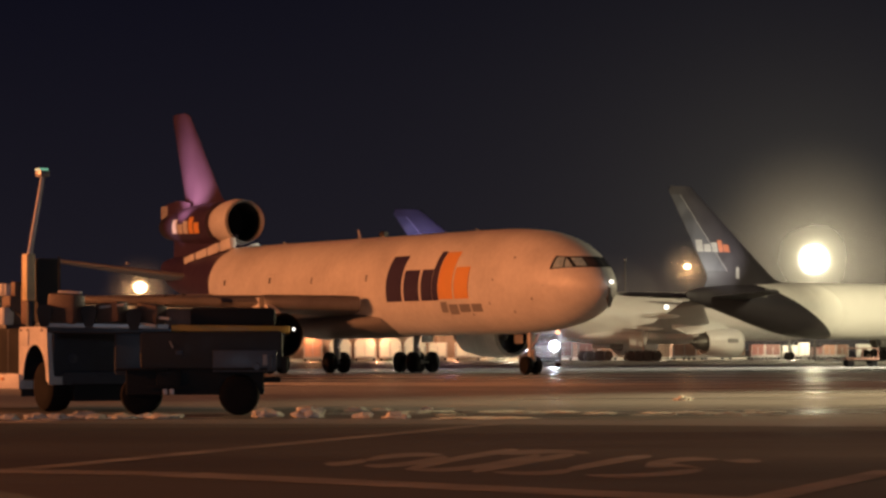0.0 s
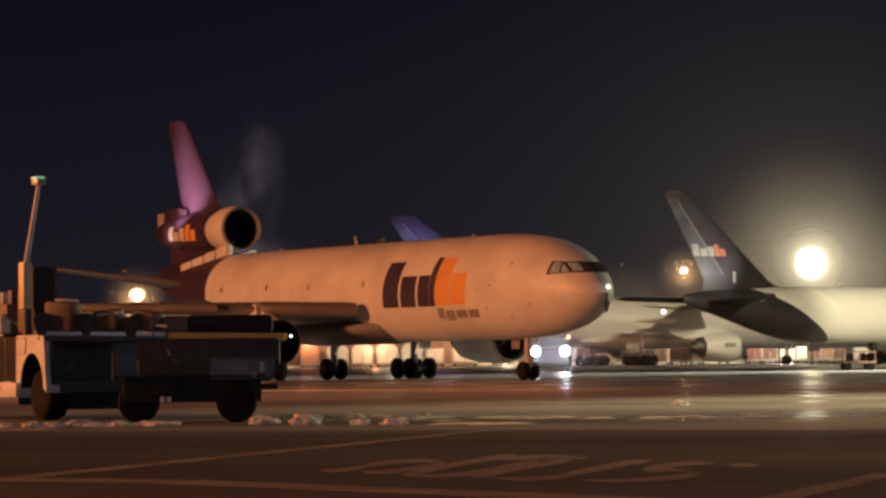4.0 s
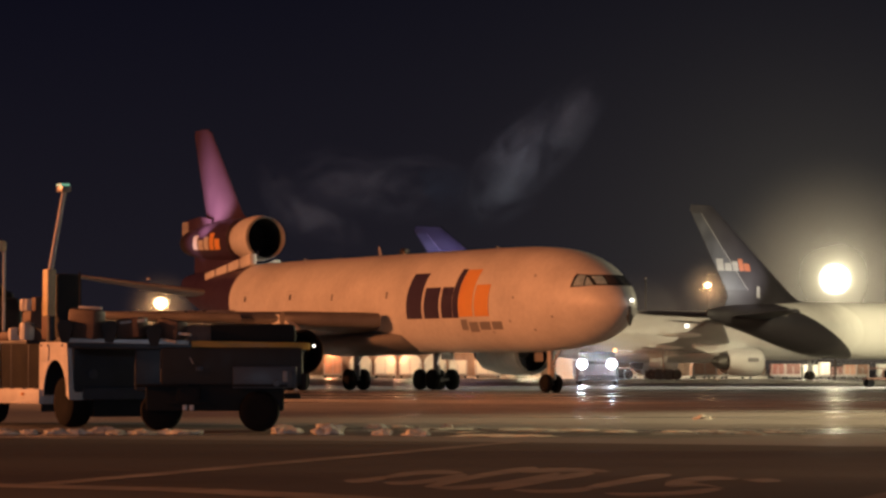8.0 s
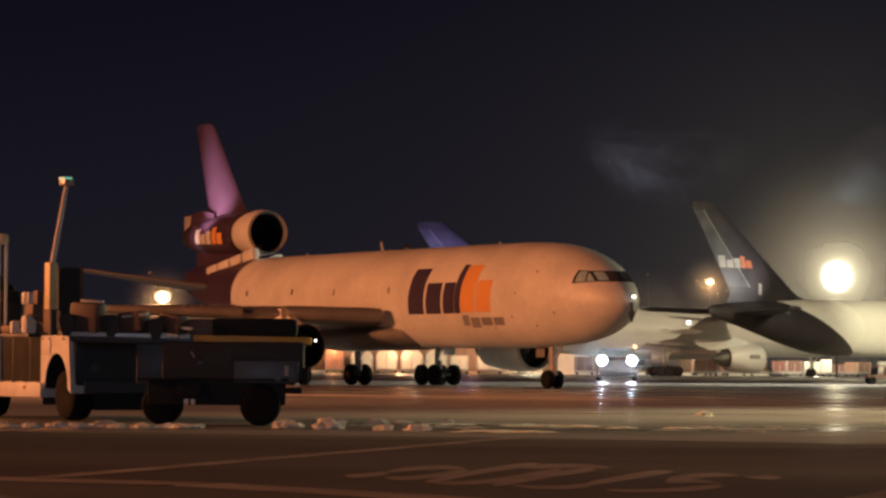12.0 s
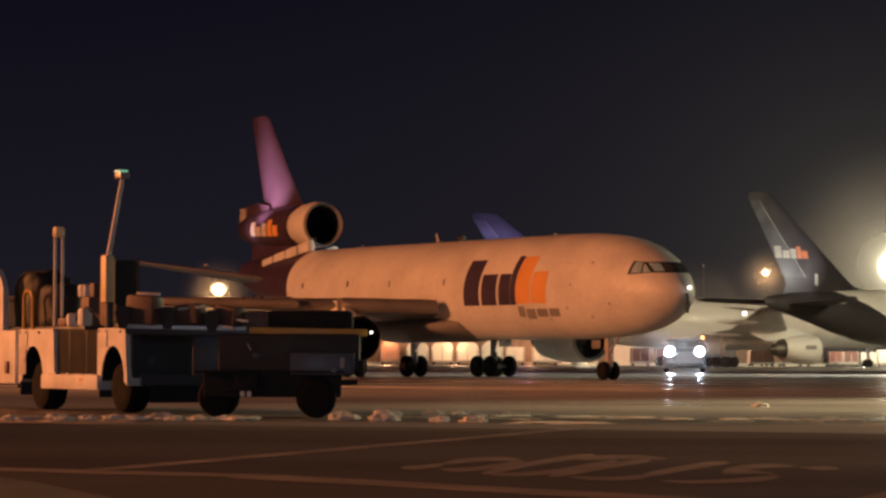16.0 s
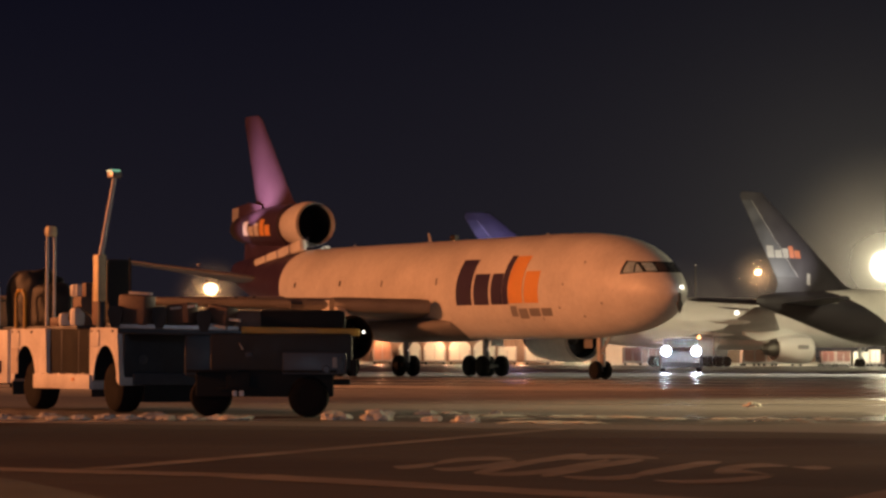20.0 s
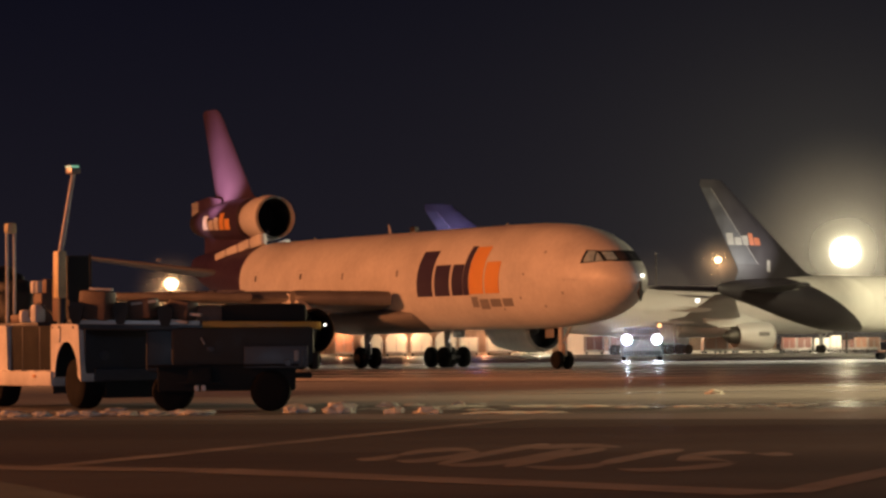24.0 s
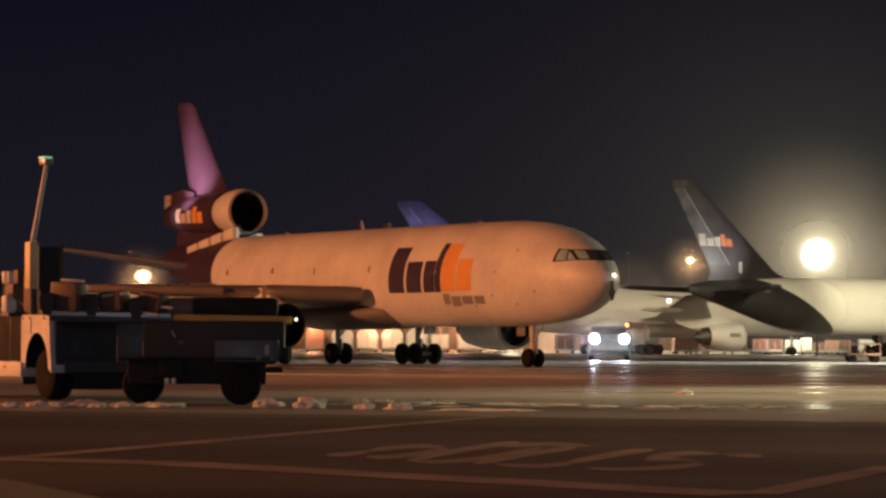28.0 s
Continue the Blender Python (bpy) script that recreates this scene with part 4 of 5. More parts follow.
        part("main_gear_door", box((-32.6 + plug, side * 4.2, 2.3), (2.6, 0.06, 1.4), 0.02), M_WHITE, root)
    part("belly_fairing", loft([ring_x(-x + plug, 0, z, ry, rz) for x, z, ry, rz in ((17, 3.1, 0.3, 0.15), (19, 3.1, 2.2, 0.7), (23, 3.1, 3.0, 0.95), (36, 3.1, 3.0, 0.95), (39, 3.15, 2.2, 0.7), (42, 3.2, 0.3, 0.15))]), M_WHITE, root)
    fin = part("fin", loft([[(-(le + t * c), y * c, z) for t, y in FIN_SECTION] for le, z, c in TWIN_FIN]), M_PURPLE_SHADED, root)
    for u0, u1, v0, v1, mt in ((0, 0.2, 0, 1, 0), (0.23, 0.43, 0, 0.65, 0), (0.46, 0.63, 0, 0.8, 0), (0.66, 0.8, 0, 1, 1), (0.82, 1.0, 0, 0.65, 1)):
        for side in (-1, 1):
            b = bmesh.new()
            for u, v in ((u0, v0), ((u0 + u1) / 2, v0), (u1, v0), (u1, v1), ((u0 + u1) / 2, v1), (u0, v1)):
                z = 11.75 + 1.25 * v
                s = 60.6 - 4.9 * (u if side < 0 else 1 - u) + (z - 11.6) * 0.3
                b.verts.new((-s, side * (fin_half(s, z) + 0.03), z))
            b.faces.new(b.verts)
            part("fin_mark_block", b, M_FIN_ORANGE if mt else M_FIN_WHITE, fin, "orange block of the fin mark" if mt else "white block of the fin mark", False)
    for s0, s1, z0, z1 in ((54.7, 54.2, 9.0, 10.2), (52.6, 51.4, 7.05, 7.25)):
        b = bmesh.new()
        for s, z in ((s0, z0), (s1, z0 - 0.1), (s1, z1 - 0.1), (s0, z1)):
            y = fin_half(s, z) + 0.03 if z > 8.5 else h.side(s, z, 0.03)
            b.verts.new((-s, -y, z))
        b.faces.new(b.verts)
        part("pale_bar", b, M_FIN_WHITE, root, "small white bar", False)
    for side in (-1, 1):
        rows = []
        for (l0, z0, c0), (l1, z1, c1) in ((TWIN_FIN[2], TWIN_FIN[3]),):
            for k in (0.04, 0.25, 0.5, 0.75, 0.96):
                le, z, c = l0 + (l1 - l0) * k, z0 + (z1 - z0) * k, c0 + (c1 - c0) * k
                rows.append([(-(le + c * q), side * (fin_half(le + c * q, z) + 0.015), z) for q in (0.70, 0.80, 0.90, 0.985)])
        part("rudder", loft(rows, None, False, False), M_RUDDER, fin, "greyer rudder panel")
        part("rudder_hinge_line", tube(rows[0][0], rows[-1][0], 0.03, n=6), M_LOGO_GREY, fin)
    gear_leg(root, "nose_gear", 6.0 - plug, 0, 2.8, (1, 2), 0.54, 0.4, 0.35)
    return root


trijet(TAIL)
twinjet(B_POSE, 38.3, 2.3, "twin-engined freighter with a purple tail, coloured darker for shade, seen from behind", 12.0)
far = twinjet(C_POSE, 47.0, 0.8, "white twin-engined freighter parked before the cargo hall")
part("work_lamp", moved(spin([(-0.3, 0.02), (-0.25, 0.22), (0, 0.3), (0.25, 0.22), (0.3, 0.02)], "x", 14), C_POSE.inverted() @ Matrix.Translation((37.3, 385.0, 6.7))), M_NAV, far, "small lit work lamp on the wing")
# ---- vehicles near the camera ----
def cargo_loader(m):
    root = empty("cargo_loader", m, "worn white self-propelled cargo loader with masts, parked on the apron", "loader")
    # +x is forward, the lit flank is y = 0, the far flank y = 2.6
    part("chassis", box((-2.95, 1.4, 0.72), (7.2, 2.1, 0.45), 0.04), M_BLACK, root)
    for x in (0.0, -4.7):
        for y in (0.40, 2.55):
            add_wheel(root, (x + 0.08, y, 0.58), 0.58, 0.56, M_GSE_DARK)
        arch = []
        for i in range(13):
            a = math.pi * i / 12
            arch.append((0.64 * math.cos(a), 0.72 + 0.80 * math.sin(a)))
        bm = bmesh.new()
        fore = 0.0 if x == 0.0 else 0.55
        prof = [(0.80 + fore, 0.62), (0.66 + 1.1 * fore, 1.86), (0.58 + 1.2 * fore, 1.92), (-0.80, 1.92), (-0.86, 1.86), (-0.86, 0.62)] + [(px, pz) for px, pz in reversed(arch)]
        front = [bm.verts.new((x + px, -0.02, pz)) for px, pz in prof]
        back = [bm.verts.new((x + px, 0.55, pz)) for px, pz in prof]
        bm.faces.new(front)
        bm.faces.new(back[::-1])
        for i in range(len(prof)):
            j = (i + 1) % len(prof)
            bm.faces.new((front[i], front[j], back[j], back[i]))
        part("fender", bm, M_GSE_WHITE, root, "white steel wheel fender", False)
        # black sheet added under the arch in place of its shade
        part("arch_shade", loft([[(x + px * 0.985, y, 0.72 + (pz - 0.72) * 0.985) for px, pz in arch] for y in (0.0, 0.58)], None, False, False), M_BLACK, root)
    # black sheets behind the wheels stand in for shade in the arches
    for x in (0.0, -4.7):
        part("arch_shade_back", box((x - 0.05, 0.62, 1.2), (1.5, 0.06, 1.3), 0.02), M_BLACK, root)
    part("side_panel", box((-2.1, 0.13, 1.37), (2.6, 0.1, 1.05), 0.02), M_BLACK, root, "dark recessed side panel")
    part("running_board", box((-2.35, 0.1, 0.68), (3.3, 0.4, 0.34), 0.03), M_GSE_WHITE, root)
    part("rear_panel", box((-6.5, 0.25, 1.25), (1.3, 0.5, 1.3), 0.05), M_GSE_WHITE, root)
    part("rear_guard", loft([[(-7.6, y, z0) for y, z0 in ((0, 1.9), (0.14, 1.9), (0.14, 3.1), (0, 3.1))]] + [[(-7.3 + 0.9 * k - 0.25 * k * k, y, z) for y, z in ((0, 1.9), (0.14, 1.9), (0.14, 3.45 - 0.55 * k * k), (0, 3.45 - 0.55 * k * k))] for k in (0.0, 0.35, 0.7, 1.0)]), M_GSE_WHITE, root)
    part("tail_lamp", box((-6.3, -0.03, 1.0), (0.16, 0.06, 0.3), 0.02), M_RED, root)
    part("front_panel", box((0.72, 1.35, 1.32), (0.12, 2.5, 1.3), 0.03), M_GSE_DARK, root, "dark front panel")
    part("front_step", box((0.62, 1.6, 0.47), (0.30, 2.0, 0.46), 0.03), M_BLACK, root)
    part("front_bumper", box((0.84, 1.45, 0.76), (0.10, 2.3, 0.27), 0.03), M_SKIRT, root, "dull blue-grey front bumper")
    part("bonnet", box((-0.4, 1.5, 1.96), (2.2, 2.2, 0.16), 0.05), M_GSE_DARK, root)
    part("rear_deck", box((-4.4, 1.3, 1.92), (4.8, 2.3, 0.12), 0.03), M_GSE_DARK, root)
    cover = bmesh.new()
    for cx, cy, cz, rx, ry, rz in ((-6.5, 0.98, 2.55, 0.85, 0.58, 0.84), (-5.2, 0.9, 2.42, 0.6, 0.42, 0.58)):
        lump = bmesh.new()
        bmesh.ops.create_icosphere(lump, subdivisions=4, radius=1)
        for v in lump.verts:
            q = Vector([math.copysign(abs(c) ** 0.6, c) for c in v.co]) * (1 + 0.14 * noise.noise(v.co * 2.2 + Vector((cx, 0, 0))))
            v.co = Vector((cx + q.x * rx, cy + q.y * ry, max(1.95, cz + q.z * rz)))
        join(cover, lump)
    part("engine_cover", cover, M_RUBBER, root, "black tarpaulin bundle over the engine deck")
    part("seat_back", box((-1.10, 0.80, 2.75), (0.22, 0.6, 1.5), 0.08), M_RUBBER, root)
    part("cab_post", tube((0.35, 0.45, 1.95), (0.3, 0.45, 3.5), 0.022), M_BLACK, root)
    part("control_box", box((-1.05, 0.30, 3.06), (0.30, 0.22, 1.08), 0.04), M_CREAM, root, "cream-yellow control box on the mast foot")
    part("mast_foot", tube((-1.05, 0.35, 1.9), (-1.05, 0.35, 2.65), 0.09), M_GSE_DARK, root)
    part("light_mast", tube((-1.05, 0.32, 3.55), (-0.62, 0.46, 5.34), 0.06, 0.05), M_GSE_WHITE, root, "leaning pale light mast")
    part("mast_lamp", box((-0.58, 0.44, 5.42), (0.34, 0.24, 0.15), 0.04, None, None), M_STEEL, root)
    part("mast_lens", box((-0.54, 0.40, 5.51), (0.3, 0.22, 0.05), 0.02), M_GREEN, root, "greenish lamp lens")
    for y in (0.33, 0.52):
        part("rear_pole", tube((-4.2, y, 1.95), (-4.2, y, 4.15), 0.035), M_GSE_WHITE, root)
    part("pole_cap", moved(spin([(0, 0.13), (0.05, 0.16), (0.2, 0.15), (0.24, 0.12), (0.25, 0.02)], "z", 8), Matrix.Translation((-4.2, 0.42, 4.12))), M_CREAM, root)
    part("hand_hoop", bent_tube([(-5.54, 0.1, 1.90), (-5.54, 0.1, 2.70), (-5.42, 0.1, 2.84), (-5.12, 0.1, 2.84), (-5.0, 0.1, 2.70), (-5.0, 0.1, 1.90)], 0.045), M_YELLOW, root, "yellow hand hoop")
    for x, y, w, hh, turn, mat in ((-3.85, 0.5, 0.4, 0.22, 8, M_CRATE), (-3.35, 0.45, 0.3, 0.32, -12, M_GSE_WHITE), (-2.66, 0.45, 0.24, 0.44, 12, M_GSE_WHITE), (-1.72, 0.62, 0.5, 1.0, -6, M_CRATE)):
        part("deck_box", box((0, 0, 0), (w, 0.32, hh), min(0.14, hh * 0.3), None, pose(x, y, 1.97 + hh / 2, 0, 0, turn)), mat, root)
    part("tool_case", box((0, 0, 0), (0.32, 0.24, 0.3), 0.05, None, pose(-3.74, 0.92, 2.83, 0, 0, 10)), M_GSE_WHITE, root)
    # plates, hinges and bolts on the lit flank
    for x in (0.0, -4.7):
        part("fender_plate", box((x - 0.55, -0.035, 1.66), (0.5, 0.02, 0.34), 0.01), M_GSE_WHITE, root)
        part("mud_flap", box((x - 0.80, 0.25, 0.55), (0.04, 0.5, 0.42), 0.01), M_RUBBER, root)
        for dx in (-0.74, -0.36, 0.42):
            part("bolt", moved(spin([(-0.02, 0.005), (-0.02, 0.03), (0.02, 0.03), (0.02, 0.005)], "y", 8), Matrix.Translation((x + dx, -0.04, 1.84))), M_STEEL, root)
    part("fender_door", box((-5.28, -0.035, 1.15), (0.42, 0.02, 0.62), 0.01), M_SEAM, root, "dull access door in the fender")
    part("door_latch", box((-5.12, -0.055, 1.2), (0.05, 0.02, 0.12), 0.01), M_STEEL, root)
    for x in (-3.3, -2.6, -1.9, -1.2):
        part("tread_bar", box((x, 0.06, 0.86), (0.42, 0.3, 0.02), 0.005), M_STEEL, root)
    part("board_lamp", box((-1.6, -0.11, 0.74), (0.14, 0.03, 0.07), 0.01), M_LOGO_ORANGE, root, "orange side marker lamp")
    for x in (-2.7, -1.7):
        part("panel_seam", box((x, 0.078, 1.37), (0.03, 0.01, 1.0), 0.003), M_SKIRT, root)
    part("hydraulic_hose", bent_tube([(-3.3, 0.5, 1.98), (-3.1, 0.45, 2.3), (-2.7, 0.5, 2.42), (-2.2, 0.6, 2.2), (-1.8, 0.6, 1.98)], 0.03), M_RUBBER, root)
    part("seat_cushion", box((0.05, 0.8, 2.2), (0.6, 0.7, 0.22), 0.07), M_RUBBER, root)
    part("headlamp", moved(spin([(0.0, 0.02), (0.0, 0.10), (0.05, 0.11), (0.07, 0.02)], "x", 14), Matrix.Translation((0.79, 0.55, 1.2))), M_SKIRT, root)
    part("headlamp", moved(spin([(0.0, 0.02), (0.0, 0.10), (0.05, 0.11), (0.07, 0.02)], "x", 14), Matrix.Translation((0.79, 2.1, 1.2))), M_SKIRT, root)
    part("deck_pack", box((-3.5, 0.98, 2.33), (0.55, 0.4, 0.72), 0.08), M_CRATE, root)
    part("deck_pack", box((-3.32, 1.02, 2.84), (0.26, 0.26, 0.34), 0.05), M_CRATE, root)
    return root


def belt_loader(m):
    root = empty("belt_loader", m, "dark conveyor belt loader with a yellow side rail on the apron", "belt loader")
    part("chassis", box((0.0, 0.75, 0.71), (2.9, 1.2, 0.56), 0.05), M_BLACK, root)
    for x in (-1.15, 0.93):
        for y in (0.16, 1.3) if x > 0 else (0.55, 1.3):
            add_wheel(root, (x, y, 0.43), 0.43, 0.36, M_BLACK)
    part("side_skirt", box((1.05, -0.05, 1.14), (1.35, 0.08, 0.46), 0.03), M_SKIRT, root, "dull grey side skirt")
    part("skirt_plate", box((1.48, -0.10, 1.16), (0.10, 0.03, 0.22), 0.01), M_LOGO_GREY, root)
    part("skirt_plate", box((1.62, -0.10, 1.10), (0.08, 0.03, 0.34), 0.01), M_GSE_DARK, root)
    part("bumper", box((1.88, 0.8, 1.05), (0.14, 1.5, 0.36), 0.05), M_BLACK, root)
    part("tow_hook", box((1.6, 0.5, 0.74), (0.4, 0.2, 0.12), 0.03), M_BLACK, root)
    part("body", box((0.35, 0.72, 1.37), (3.0, 1.3, 0.80), 0.10), M_RUBBER, root)
    part("engine_box", box((-1.35, 0.8, 1.3), (0.7, 0.9, 0.9), 0.08), M_GSE_DARK, root)
    part("battery_box", box((-0.55, 0.02, 0.78), (0.5, 0.2, 0.34), 0.03), M_BLACK, root)
    for x in (-0.7, -0.4):
        part("box_latch", box((x, -0.09, 0.86), (0.05, 0.02, 0.08), 0.01), M_BLACK, root)
    part("rear_headlamp", moved(spin([(-0.05, 0.01), (-0.05, 0.07), (0.0, 0.08), (0.0, 0.01)], "y", 12), Matrix.Translation((1.3, -0.1, 1.02))), M_SKIRT, root)
    part("mud_guard", box((0.95, 0.02, 0.97), (1.15, 0.3, 0.05), 0.02), M_BLACK, root)
    part("mud_guard", box((-1.1, 0.02, 0.97), (1.1, 0.3, 0.05), 0.02), M_BLACK, root)
    for x in (-0.62, -0.48):
        part("step_lamp", box((x, -0.06, 0.50), (0.1, 0.05, 0.12), 0.02), M_LOGO_WHITE, root)
    part("step", box((-0.55, 0.1, 0.60), (0.9, 0.3, 0.06), 0.01), M_BLACK, root)
    tilt = pose(0, 0, 1.80, 0, 1.0, 0)
    boom = part("conveyor_frame", moved(box((-0.6, 0.7, -0.02), (5.0, 0.95, 0.16), 0.04), tilt), M_GSE_DARK, root)
    part("belt", moved(box((-0.6, 0.7, 0.09), (4.9, 0.75, 0.04), 0.015), tilt), M_RUBBER, boom)
    for y in (0.2, 1.2):
        part("side_rail", moved(box((0.75, y, 0.03), (2.5, 0.06, 0.15), 0.02), tilt), M_YELLOW, boom, "yellow painted side rail")
        part("rear_side_rail", moved(box((-1.9, y, 0.06), (2.7, 0.06, 0.10), 0.02), tilt), M_STEEL, boom)
    for i in range(12):
        part("roller", moved(tube((-2.9 + i * 0.42, 0.3, 0.06), (-2.9 + i * 0.42, 1.1, 0.06), 0.05, n=8), tilt), M_STEEL, boom)
    part("end_lamp", moved(spin([(-0.03, 0.008), (-0.02, 0.03), (0.02, 0.03), (0.03, 0.008)], "y", 10), tilt @ Matrix.Translation((2.08, 0.12, 0.04))), M_NAV, boom)
    part("cargo_cover", box((0.78, 0.75, 2.06), (1.85, 0.9, 0.42), 0.14), M_BLACK, root, "black tarpaulin-covered hump")
    part("rear_hump", box((-0.35, 0.70, 2.05), (0.55, 0.8, 0.40), 0.10), M_CRATE, root, "dull brown load on the belt")
    for x, w, hh, turn in ((-2.72, 0.72, 0.62, 4), (-1.75, 0.60, 0.44, -6), (-0.92, 0.55, 0.40, 8)):
        part("guide_block", box((0, 0, 0), (w, 0.4, hh), 0.07, None, pose(x, 0.40, 1.95 + hh / 2, 0, turn, -34)), M_CRATE, root)
    for x, z in ((-2.22, 2.12), (-1.28, 2.05), (-3.15, 2.14)):
        part("guide_bracket", loft([[(x - w, 0.1, zz), (x + w, 0.1, zz), (x + w, 0.5, zz), (x - w, 0.5, zz)] for zz, w in ((z - 0.26, 0.08), (z - 0.1, 0.13), (z + 0.08, 0.17), (z + 0.2, 0.10))]), M_RUBBER, root)
    for x, z, w, turn in ((-2.62, 2.60, 0.55, 3), (-1.72, 2.31, 0.62, -5), (-0.75, 2.06, 0.55, 6), (-1.1, 1.93, 0.7, 8)):
        part("guide_strip", box((0, 0, 0), (w, 0.10, 0.06), 0.02, None, pose(x, 0.20, z, 0, turn, -28)), M_GSE_WHITE, root, "pale guide strip")
    part("valve_block", box((-0.32, -0.10, 1.32), (0.16, 0.1, 0.10), 0.03), M_SKIRT, root)
    part("control_lever", tube((-0.45, -0.08, 1.42), (-0.52, -0.1, 1.56), 0.02, n=6), M_STRUT, root)
    return root


cargo_loader(pose(-7.46, 70.3, 0, 0, 0, -60))
belt_loader(pose(-3.6, 65.4, 0, 0, 0, 1.5))


def pushback_tug():
    root = empty("pushback_tug", pose(19, 260, 0, 0, 0, -90), "low dull grey pushback tug with lit headlights, driving on the apron", "tug")
    part("body", loft([[(x, -w, zl), (x, w, zl), (x, w, zh), (x, -w, zh)] for x, w, zl, zh in ((2.6, 1.55, 0.45, 1.75), (2.2, 1.75, 0.35, 2.0), (0, 1.75, 0.35, 2.0), (-3.4, 1.75, 0.35, 1.75), (-3.7, 1.5, 0.45, 1.5))]), M_TUG, root)
    part("cab", box((0.4, 0.0, 2.35), (1.7, 3.0, 0.85), 0.12), M_TUG, root)
    part("cab_glass", box((1.27, 0.0, 2.38), (0.04, 2.7, 0.5), 0.01), M_GLASS, root)
    part("bumper", box((2.7, 0, 0.6), (0.2, 3.2, 0.4), 0.06), M_GSE_DARK, root)
    for y in (-1.23, 1.23):
        part("headlight", moved(spin([(0.0, 0.44), (0.06, 0.48), (0.10, 0.36), (0.12, 0.02)], "x", 28), Matrix.Translation((3.0, y, 1.74))), M_HEADLIGHT, root, "lit white headlight")
        part("lamp_shroud", moved(spin([(0.0, 0.02), (0.0, 0.46), (0.22, 0.52), (0.22, 0.50), (0.1, 0.46), (0.1, 0.02)], "x", 24), Matrix.Translation((2.8, y, 1.74))), M_TUG, root)
    part("beacon", moved(spin([(0, 0.16), (0.2, 0.16), (0.3, 0.08), (0.32, 0.01)], "z", 14), Matrix.Translation((0.9, 1.5, 2.75))), M_AMBER, root, "amber roof beacon")
    for x in (1.6, -2.4):
        for y in (-1.5, 1.5):
            add_wheel(root, (x, y, 0.55), 0.55, 0.45, M_STRUT)
    return root


TUG = pushback_tug()


# ---- lamps ----
def lamp_pole(place, height, mat, name, label, head=1.0, heads=1):
    x, y = place
    root = empty(name, pose(x, y, 0), label, "lamp")
    part("pole", tube((0, 0, 0), (0, 0, height), 0.12 * head ** 0.5, 0.07 * head ** 0.5), M_BLACK, root)
    part("base", box((0, 0, 0.2), (0.6, 0.6, 0.4), 0.05), M_WALL, root)
    part("lamp_hood", moved(spin([(0.28, 0.36), (0.42, 0.40), (0.56, 0.25), (0.6, 0.02)], "z", 20), Matrix.Translation((0, 0, height)) @ Matrix.Scale(head, 4)), M_STEEL, root)
    part("lamp_glass", moved(spin([(-0.55, 0.02), (-0.48, 0.3), (-0.25, 0.52), (0.0, 0.58), (0.2, 0.48), (0.3, 0.34)], "z", 20), Matrix.Translation((0, 0, height)) @ Matrix.Scale(head, 4)), mat, root, "glowing lamp glass")
    return root


def high_mast(place, height):
    x, y = place
    root = empty("high_mast", pose(x, y, 0), "tall steel floodlight mast with a ring of lit white lamps", "lamp mast")
    part("mast", tube((0, 0, 0), (0, 0, height), 0.16, 0.10, 16), M_MAST, root)
    part("ring", moved(spin([(-0.1, 1.5), (0.1, 1.5), (0.1, 1.3), (-0.1, 1.3)], "z", 30), Matrix.Translation((0, 0, height))), M_STEEL, root)
    count = 46
    for k in range(count):
        z = 1 - 2 * (k + 0.5) / count
        a = k * 2.39996
        d = Vector((math.sqrt(1 - z * z) * math.cos(a), math.sqrt(1 - z * z) * math.sin(a), z))
        m = Matrix.Translation((0, 0, height)) @ Matrix.Translation(d * 1.3) @ d.to_track_quat("X", "Z").to_matrix().to_4x4()
        part("flood_lamp", moved(spin([(0.0, 0.22), (0.1, 0.38), (0.45, 0.44), (0.55, 0.36), (0.58, 0.02)], "x", 12), m), M_FLOOD, root, "lit floodlight")
    return root


high_mast((55.0, 380.0), 12.4)
lamp_pole((-24.6, 340.0), 8.75, M_STREET, "street_lamp", "sodium street lamp glowing orange on a steel pole", 1.8)
lamp_pole((46.4, 448.0), 13.6, M_STREET, "street_lamp", "sodium street lamp glowing orange on a steel pole", 1.1)


def bare_pole(place, height):
    root = empty("steel_pole", pose(place[0], place[1], 0), "slim unlit steel pole behind the parked freighters", "pole")
    part("shaft", tube((0, 0, 0), (0, 0, height), 0.12, 0.08), M_MAST, root)
    part("cap", moved(spin([(0, 0.14), (0.15, 0.14), (0.25, 0.05), (0.26, 0.01)], "z", 10), Matrix.Translation((0, 0, height))), M_STEEL, root)
    return root


bare_pole((33.6, 402.0), 13.0)


